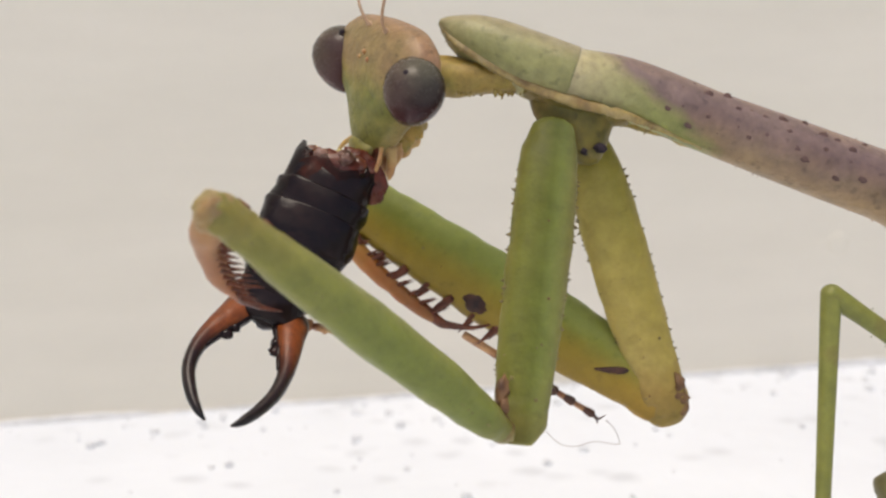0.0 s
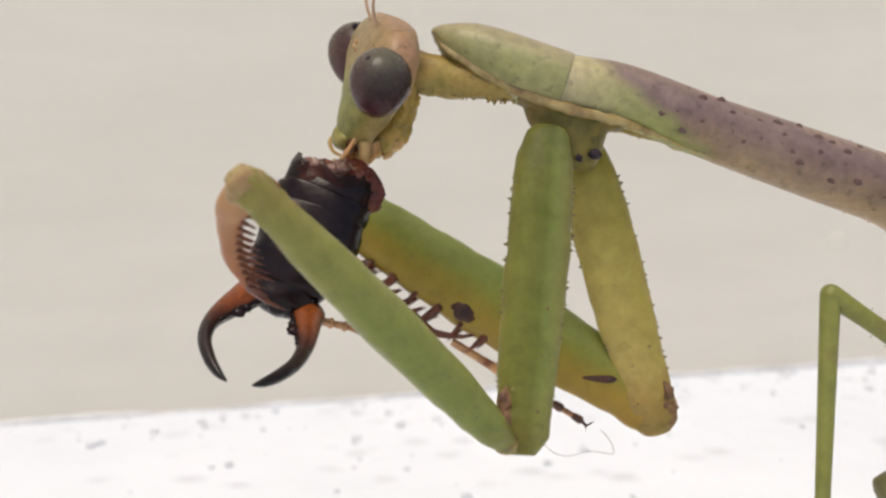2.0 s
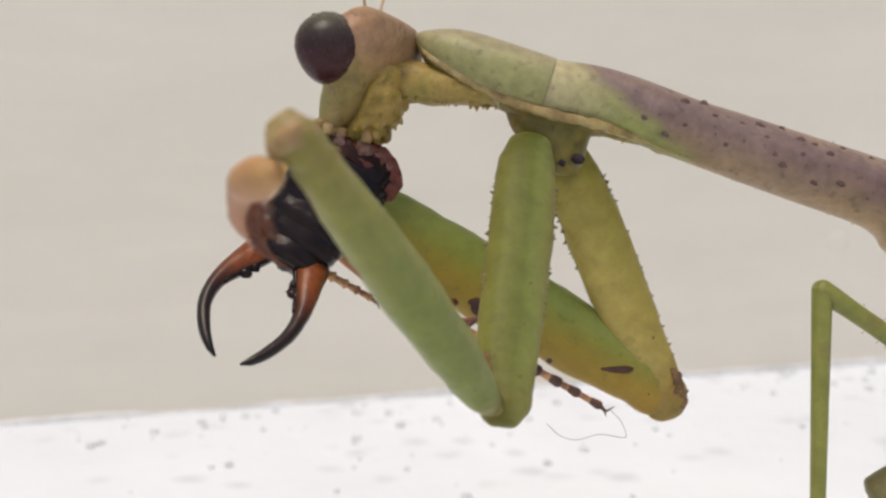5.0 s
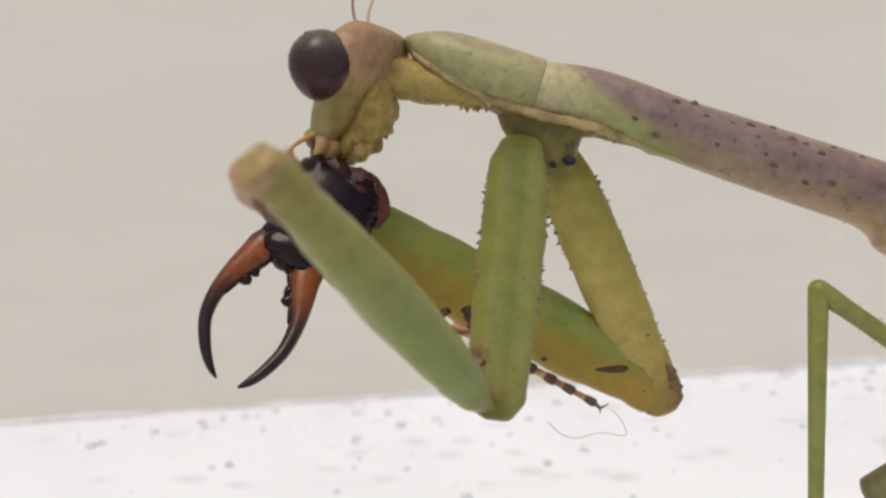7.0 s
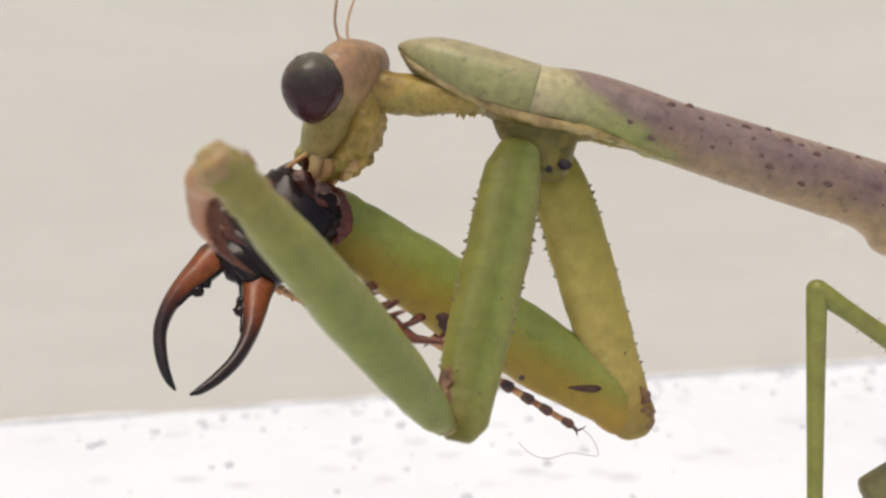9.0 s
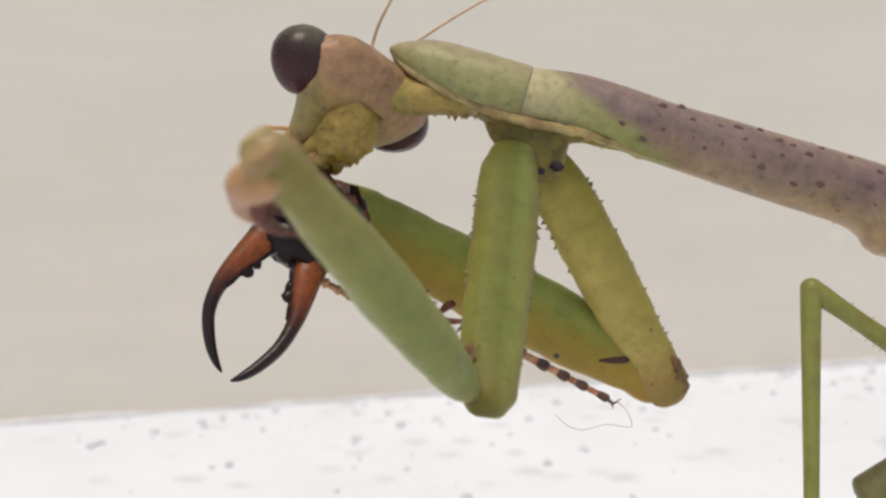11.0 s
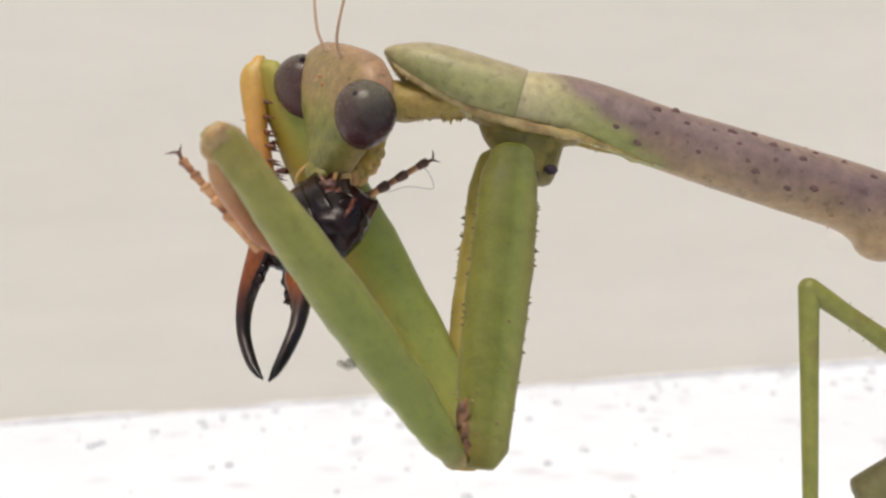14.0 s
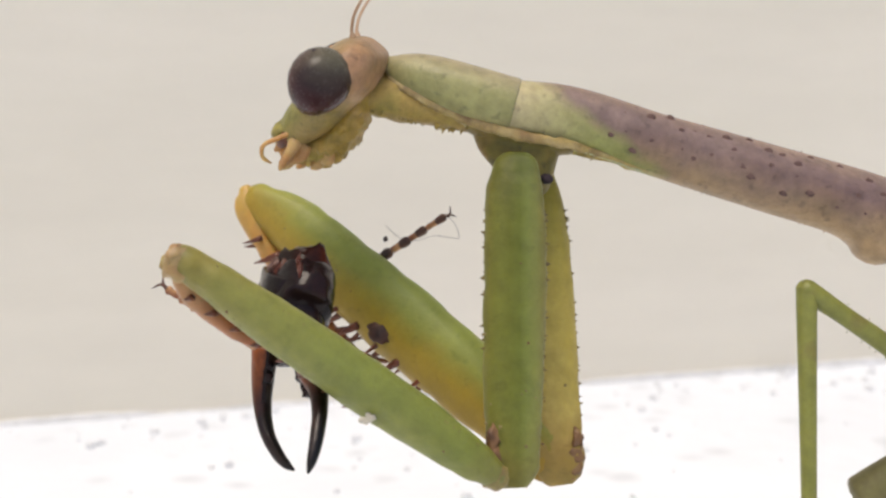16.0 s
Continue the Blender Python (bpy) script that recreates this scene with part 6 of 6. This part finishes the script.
    walk(pincer_a, path([(0, -0.04, -0.04, -0.75, -0.03, -3.92, 0.47), (0.5, 0.00, 0.00, -0.87, -0.02, -5.91, 0.24), (1, -0.01, -0.03, -0.87, 0.05, -6.18, -0.42), (1.5, 0.01, 0.02, -0.74, 0.08, -3.76, -1.19), (2, -0.04, -0.07, -0.88, -0.12, -5.44, 1.28), (2.5, -0.07, -0.05, -0.79, -0.01, -4.27, 0.18), (3, -0.04, -0.04, -0.82, 0.03, -5.05, -0.39), (3.5, -0.10, -0.09, -0.83, -0.11, -4.48, 1.35), (4, -0.01, -0.01, -0.78, 0.04, -3.79, -0.56), (6.5, -0.06, -0.02, -0.72, 0.00, -4.47, -0.03), (7, -0.12, -0.05, -0.68, -0.11, -3.25, 1.87), (7.5, -0.08, -0.03, -0.72, 0.17, -6.38, -1.51), (8, -0.05, -0.02, -0.67, -0.01, -6.34, 0.10), (8.5, -0.11, -0.06, -0.72, -0.50, -5.64, 5.03), (9, -0.14, -0.07, -0.72, -0.31, -5.05, 3.50), (11.5, -0.15, -0.03, -0.77, -0.10, -6.84, 0.83), (12, -0.38, -0.58, -0.20, -2.97, 5.33, 10.93), (12.5, -0.43, -0.72, -0.19, -3.01, 5.13, 10.95), (13, -0.47, -0.54, -0.07, -7.49, 8.67, 9.83), (13.5, -0.54, -0.56, 0.09, -15.24, 14.23, 11.01), (14, -0.47, -0.58, -0.10, -6.78, 10.15, 12.35), (14.5, -0.33, -0.53, -0.14, -6.73, 2.57, 5.94), (15, -0.39, -0.58, -0.14, -8.45, 4.48, 6.95), (15.5, -0.56, -0.54, 0.10, -15.46, 12.72, 6.88), (16, -0.50, -0.67, 0.11, -17.76, 9.39, 7.44)]))
    walk(pincer_b, path([(0, 0.04, 0.04, 0.75, -0.20, 3.51, -3.32), (0.5, -0.00, -0.00, 0.87, -0.12, 5.65, -1.18), (1, 0.01, 0.03, 0.87, -0.05, 5.91, -0.52), (1.5, -0.01, -0.02, 0.74, -0.07, 3.40, -1.20), (2, 0.04, 0.07, 0.88, -0.24, 5.18, -2.68), (2.5, 0.07, 0.05, 0.79, -0.27, 3.68, -4.25), (3, 0.04, 0.04, 0.82, -0.21, 4.69, -2.62), (3.5, 0.10, 0.09, 0.83, -0.31, 4.12, -4.28), (4, 0.01, 0.01, 0.78, -0.09, 3.46, -1.53), (6.5, 0.06, 0.02, 0.72, -0.52, 3.57, -8.33), (7, 0.12, 0.05, 0.68, -0.39, 2.49, -8.95), (7.5, 0.08, 0.03, 0.72, -0.67, 5.32, -7.24), (8, 0.05, 0.02, 0.67, -0.59, 5.43, -6.21), (8.5, 0.11, 0.06, 0.72, -0.74, 5.16, -8.19), (9, 0.14, 0.07, 0.72, -0.59, 4.42, -7.59), (11.5, 0.15, 0.03, 0.77, -1.10, 6.08, -10.28), (12, 0.38, 0.58, 0.20, -4.07, -4.94, -10.66), (12.5, 0.43, 0.71, 0.19, -6.08, -4.80, -10.72), (13, 0.47, 0.54, 0.07, -5.72, -7.71, -9.39), (13.5, 0.52, 0.56, -0.09, -14.32, -10.21, -9.29), (14, 0.47, 0.58, 0.10, -6.57, -7.53, -10.75), (14.5, 0.33, 0.54, 0.14, -5.41, -4.57, -7.26), (15, 0.39, 0.58, 0.14, -7.20, -5.82, -7.83), (15.5, 0.55, 0.55, -0.10, -12.76, -10.87, -6.46), (16, 0.48, 0.67, -0.11, -18.82, -8.96, -7.39)]))
    walk(rings[0], path([(0, -0.48, -0.27, 0.04, 177.70, -4.06, -150.43), (0.5, -0.35, -0.41, 0.09, 168.74, -9.78, -130.47), (1, -0.36, -0.41, 0.10, 168.71, -10.00, -131.03), (1.5, -0.47, -0.28, 0.08, 175.17, -8.03, -148.84), (2, -0.41, -0.36, 0.04, 176.80, -3.67, -138.83), (2.5, -0.52, -0.15, 0.07, 177.83, -7.35, -163.51), (3, -0.51, -0.22, 0.01, 179.67, -0.77, -156.83), (3.5, -0.49, -0.23, 0.09, 175.82, -8.91, -154.76), (4, -0.45, -0.30, 0.09, 174.06, -8.96, -146.25), (6.5, -0.55, 0.04, 0.03, -179.77, -3.19, 175.86), (7, -0.53, 0.05, 0.12, -178.82, -12.33, 174.51), (7.5, -0.55, 0.06, 0.03, -179.61, -3.46, 173.48), (8, -0.51, 0.02, 0.22, -179.13, -23.13, 177.78), (8.5, -0.51, -0.00, 0.20, 179.94, -21.68, -179.84), (9, -0.51, -0.01, 0.21, 179.43, -22.73, -178.52), (11.5, -0.50, 0.23, 0.05, -177.59, -5.30, 155.52), (12, -0.50, -0.08, 0.21, 176.69, -21.98, -171.22), (12.5, -0.47, -0.11, 0.26, 173.73, -27.75, -166.72), (13, -0.48, 0.06, 0.26, -176.55, -27.90, 172.65), (13.5, -0.46, 0.17, 0.25, -170.63, -26.88, 159.94), (14, -0.40, 0.23, 0.29, -162.94, -31.85, 149.82), (14.5, -0.43, 0.14, 0.31, -169.35, -34.67, 161.71), (15, -0.44, 0.12, 0.30, -171.50, -33.41, 164.82), (15.5, -0.48, 0.12, 0.24, -174.10, -25.45, 166.49), (16, -0.48, 0.07, 0.25, -176.14, -27.45, 171.68)]))
    walk(rings[1], path([(0, -1.21, -0.68, 0.10, 177.70, -4.06, -150.43), (0.5, -0.82, -0.96, 0.22, 168.74, -9.78, -130.47), (1, -0.81, -0.93, 0.22, 168.71, -10.00, -131.03), (1.5, -1.07, -0.65, 0.18, 175.17, -8.03, -148.84), (2, -0.93, -0.81, 0.08, 176.80, -3.67, -138.83), (2.5, -1.20, -0.36, 0.16, 177.83, -7.35, -163.51), (3, -1.16, -0.50, 0.02, 179.67, -0.77, -156.83), (3.5, -1.17, -0.55, 0.20, 175.82, -8.91, -154.76), (4, -1.01, -0.67, 0.19, 174.06, -8.96, -146.25), (6.5, -1.03, 0.10, 0.12, -179.77, 0.41, 175.87), (7, -0.95, 0.12, 0.27, -178.84, -8.73, 174.58), (7.5, -1.01, 0.15, 0.12, -179.61, 0.14, 173.50), (8, -0.95, 0.07, 0.47, -179.15, -19.53, 177.84), (8.5, -0.92, 0.03, 0.43, 179.94, -18.08, -179.85), (9, -0.93, 0.01, 0.46, 179.44, -19.13, -178.56), (11.5, -0.71, 0.44, 0.27, -177.56, 10.29, 156.17), (12, -0.85, -0.04, 0.56, 176.91, -6.40, -172.12), (12.5, -0.83, -0.12, 0.68, 174.32, -12.24, -168.45), (13, -0.75, 0.21, 0.63, -176.88, -12.33, 173.60), (13.5, -0.61, 0.36, 0.56, -171.48, -11.46, 162.50), (14, -0.48, 0.46, 0.59, -164.91, -16.85, 154.55), (14.5, -0.61, 0.34, 0.69, -170.73, -19.30, 164.73), (15, -0.64, 0.31, 0.68, -172.55, -17.96, 167.21), (15.5, -0.68, 0.29, 0.55, -174.60, -9.93, 168.09), (16, -0.66, 0.21, 0.57, -176.50, -11.89, 172.74)]))
    walk(rings[2], path([(0, -1.93, -1.10, 0.16, 177.70, -4.06, -150.43), (0.5, -1.28, -1.50, 0.34, 168.74, -9.78, -130.47), (1, -1.27, -1.46, 0.34, 168.71, -10.00, -131.03), (1.5, -1.67, -1.01, 0.28, 175.17, -8.03, -148.84), (2, -1.44, -1.26, 0.12, 176.80, -3.67, -138.83), (2.5, -1.88, -0.56, 0.25, 177.83, -7.35, -163.51), (3, -1.81, -0.78, 0.03, 179.67, -0.77, -156.83), (3.5, -1.86, -0.87, 0.32, 175.82, -8.91, -154.76), (4, -1.56, -1.04, 0.30, 174.06, -8.96, -146.25), (6.5, -1.53, 0.05, 0.01, -179.77, -8.59, 175.83), (7, -1.43, 0.08, 0.24, -178.79, -17.72, 174.39), (7.5, -1.51, 0.11, 0.02, -179.60, -8.86, 173.44), (8, -1.47, -0.00, 0.55, -179.09, -28.53, 177.69), (8.5, -1.39, -0.06, 0.47, 179.94, -27.08, -179.84), (9, -1.43, -0.10, 0.52, 179.40, -28.13, -178.46), (11.5, -1.16, 0.30, -0.13, -177.27, -28.68, 154.43), (12, -1.38, -0.40, 0.29, 175.64, -45.33, -169.36), (12.5, -1.43, -0.51, 0.49, 171.17, -50.96, -162.77), (13, -1.37, -0.04, 0.45, -175.12, -51.24, 170.46), (13.5, -1.18, 0.18, 0.35, -166.98, -49.85, 154.19), (14, -1.07, 0.32, 0.46, -155.06, -53.78, 138.45), (14.5, -1.25, 0.16, 0.60, -163.58, -57.47, 153.87), (15, -1.27, 0.10, 0.57, -167.11, -56.43, 158.73), (15.5, -1.23, 0.06, 0.32, -171.92, -48.69, 162.94), (16, -1.19, -0.04, 0.34, -174.58, -50.78, 169.26)]))
    walk(rings[3], path([(0, -2.66, -1.51, 0.22, 177.70, -4.06, -150.43), (0.5, -1.75, -2.05, 0.46, 168.74, -9.78, -130.47), (1, -1.73, -1.99, 0.46, 168.71, -10.00, -131.03), (1.5, -2.28, -1.38, 0.37, 175.17, -8.03, -148.84), (2, -1.96, -1.71, 0.17, 176.80, -3.67, -138.83), (2.5, -2.56, -0.76, 0.34, 177.83, -7.35, -163.51), (3, -2.47, -1.06, 0.04, 179.67, -0.77, -156.83), (3.5, -2.54, -1.20, 0.44, 175.82, -8.91, -154.76), (4, -2.12, -1.41, 0.40, 174.06, -8.96, -146.25), (6.5, -2.00, 0.20, 0.17, -179.77, 2.81, 175.88), (7, -1.82, 0.24, 0.46, -178.84, -6.33, 174.63), (7.5, -1.96, 0.29, 0.18, -179.61, 2.54, 173.52), (8, -1.88, 0.13, 0.87, -179.16, -17.13, 177.88), (8.5, -1.77, 0.06, 0.77, 179.94, -15.68, -179.85), (9, -1.83, 0.01, 0.83, 179.45, -16.73, -178.59), (11.5, -1.22, 0.79, 0.33, -177.44, 20.68, 156.64), (12, -1.67, -0.07, 0.90, 176.93, 3.98, -172.68), (12.5, -1.73, -0.23, 1.16, 174.45, -1.89, -169.47), (13, -1.50, 0.41, 1.03, -176.95, -1.94, 174.17), (13.5, -1.13, 0.66, 0.83, -171.65, -1.18, 164.04), (14, -0.90, 0.81, 0.89, -165.47, -6.79, 157.26), (14.5, -1.21, 0.65, 1.13, -171.15, -9.03, 166.41), (15, -1.27, 0.58, 1.11, -172.85, -7.65, 168.57), (15.5, -1.25, 0.53, 0.84, -174.68, 0.43, 169.07), (16, -1.23, 0.39, 0.87, -176.58, -1.50, 173.37)]))
    walk(rings[4], path([(0, -3.39, -1.92, 0.28, 177.70, -4.06, -150.43), (0.5, -2.21, -2.59, 0.59, 168.74, -9.78, -130.47), (1, -2.19, -2.51, 0.59, 168.71, -10.00, -131.03), (1.5, -2.88, -1.74, 0.47, 175.17, -8.03, -148.84), (2, -2.48, -2.17, 0.21, 176.80, -3.67, -138.83), (2.5, -3.24, -0.96, 0.44, 177.83, -7.35, -163.51), (3, -3.12, -1.34, 0.05, 179.67, -0.77, -156.83), (3.5, -3.22, -1.52, 0.56, 175.82, -8.91, -154.76), (4, -2.67, -1.79, 0.51, 174.06, -8.96, -146.25), (6.5, -2.49, 0.15, 0.06, -179.77, -7.99, 175.84), (7, -2.30, 0.19, 0.43, -178.80, -17.12, 174.40), (7.5, -2.46, 0.25, 0.07, -179.60, -8.26, 173.44), (8, -2.40, 0.06, 0.94, -179.09, -27.93, 177.70), (8.5, -2.25, -0.04, 0.81, 179.94, -26.48, -179.84), (9, -2.33, -0.09, 0.90, 179.41, -27.53, -178.47), (11.5, -1.67, 0.64, -0.08, -177.33, -26.08, 154.57), (12, -2.21, -0.43, 0.63, 175.82, -42.74, -169.63), (12.5, -2.32, -0.62, 0.97, 171.63, -48.39, -163.37), (13, -2.12, 0.16, 0.85, -175.38, -48.65, 170.80), (13.5, -1.69, 0.47, 0.63, -167.63, -47.32, 155.05), (14, -1.49, 0.67, 0.77, -156.45, -51.41, 140.21), (14.5, -1.86, 0.46, 1.04, -164.65, -54.97, 155.15), (15, -1.90, 0.38, 1.00, -167.92, -53.90, 159.71), (15.5, -1.81, 0.31, 0.61, -172.31, -46.11, 163.47), (16, -1.75, 0.14, 0.64, -174.86, -48.19, 169.63)]))
    walk(rings[5], path([(0, -4.12, -2.34, 0.34, 177.70, -4.06, -150.43), (0.5, -2.67, -3.13, 0.71, 168.74, -9.78, -130.47), (1, -2.64, -3.04, 0.71, 168.71, -10.00, -131.03), (1.5, -3.48, -2.11, 0.57, 175.17, -8.03, -148.84), (2, -2.99, -2.62, 0.25, 176.80, -3.67, -138.83), (2.5, -3.92, -1.16, 0.53, 177.83, -7.35, -163.51), (3, -3.78, -1.62, 0.06, 179.67, -0.77, -156.83), (3.5, -3.90, -1.84, 0.68, 175.82, -8.91, -154.76), (4, -3.23, -2.16, 0.61, 174.06, -8.96, -146.25), (6.5, -2.97, 0.26, 0.20, -179.77, 1.01, 175.87), (7, -2.70, 0.31, 0.62, -178.84, -8.13, 174.59), (7.5, -2.92, 0.38, 0.21, -179.61, 0.74, 173.51), (8, -2.82, 0.15, 1.24, -179.15, -18.93, 177.85), (8.5, -2.64, 0.04, 1.08, 179.94, -17.48, -179.85), (9, -2.75, -0.03, 1.18, 179.45, -18.53, -178.57), (11.5, -1.81, 0.99, 0.28, -177.54, 12.89, 156.29), (12, -2.51, -0.24, 1.13, 176.93, -3.81, -172.26), (12.5, -2.64, -0.48, 1.54, 174.37, -9.65, -168.71), (13, -2.30, 0.45, 1.34, -176.90, -9.73, 173.75), (13.5, -1.73, 0.81, 1.05, -171.55, -8.89, 162.89), (14, -1.43, 1.03, 1.15, -165.10, -14.34, 155.25), (14.5, -1.91, 0.81, 1.52, -170.87, -16.74, 165.16), (15, -1.99, 0.71, 1.48, -172.65, -15.38, 167.56), (15.5, -1.91, 0.62, 1.04, -174.63, -7.34, 168.34), (16, -1.85, 0.43, 1.08, -176.53, -9.29, 172.90)]))
    walk(rings[6], path([(0, -4.85, -2.75, 0.40, 177.70, -4.06, -150.43), (0.5, -3.14, -3.68, 0.83, 168.74, -9.78, -130.47), (1, -3.10, -3.56, 0.83, 168.71, -10.00, -131.03), (1.5, -4.08, -2.47, 0.67, 175.17, -8.03, -148.84), (2, -3.51, -3.07, 0.30, 176.80, -3.67, -138.83), (2.5, -4.60, -1.36, 0.62, 177.83, -7.35, -163.51), (3, -4.43, -1.90, 0.07, 179.67, -0.77, -156.83), (3.5, -4.58, -2.16, 0.79, 175.82, -8.91, -154.76), (4, -3.78, -2.53, 0.72, 174.06, -8.96, -146.25), (6.5, -3.46, 0.25, 0.16, -179.77, -6.19, 175.84), (7, -3.15, 0.30, 0.66, -178.81, -15.32, 174.44), (7.5, -3.40, 0.39, 0.18, -179.60, -6.46, 173.46), (8, -3.31, 0.13, 1.38, -179.11, -26.13, 177.73), (8.5, -3.09, -0.01, 1.20, 179.94, -24.68, -179.84), (9, -3.22, -0.08, 1.32, 179.42, -25.73, -178.49), (11.5, -2.16, 0.98, 0.12, -177.47, -18.29, 154.95), (12, -2.97, -0.45, 1.11, 176.26, -34.96, -170.32), (12.5, -3.14, -0.73, 1.59, 172.68, -40.66, -164.87), (13, -2.79, 0.35, 1.37, -175.96, -40.87, 171.63), (13.5, -2.14, 0.76, 1.04, -169.12, -39.68, 157.22), (14, -1.83, 1.03, 1.19, -159.67, -44.17, 144.55), (14.5, -2.38, 0.77, 1.61, -167.02, -47.40, 158.19), (15, -2.45, 0.65, 1.55, -169.73, -46.24, 162.06), (15.5, -2.32, 0.55, 1.03, -173.20, -38.38, 164.80), (16, -2.25, 0.32, 1.07, -175.50, -40.42, 170.54)]))


motions()
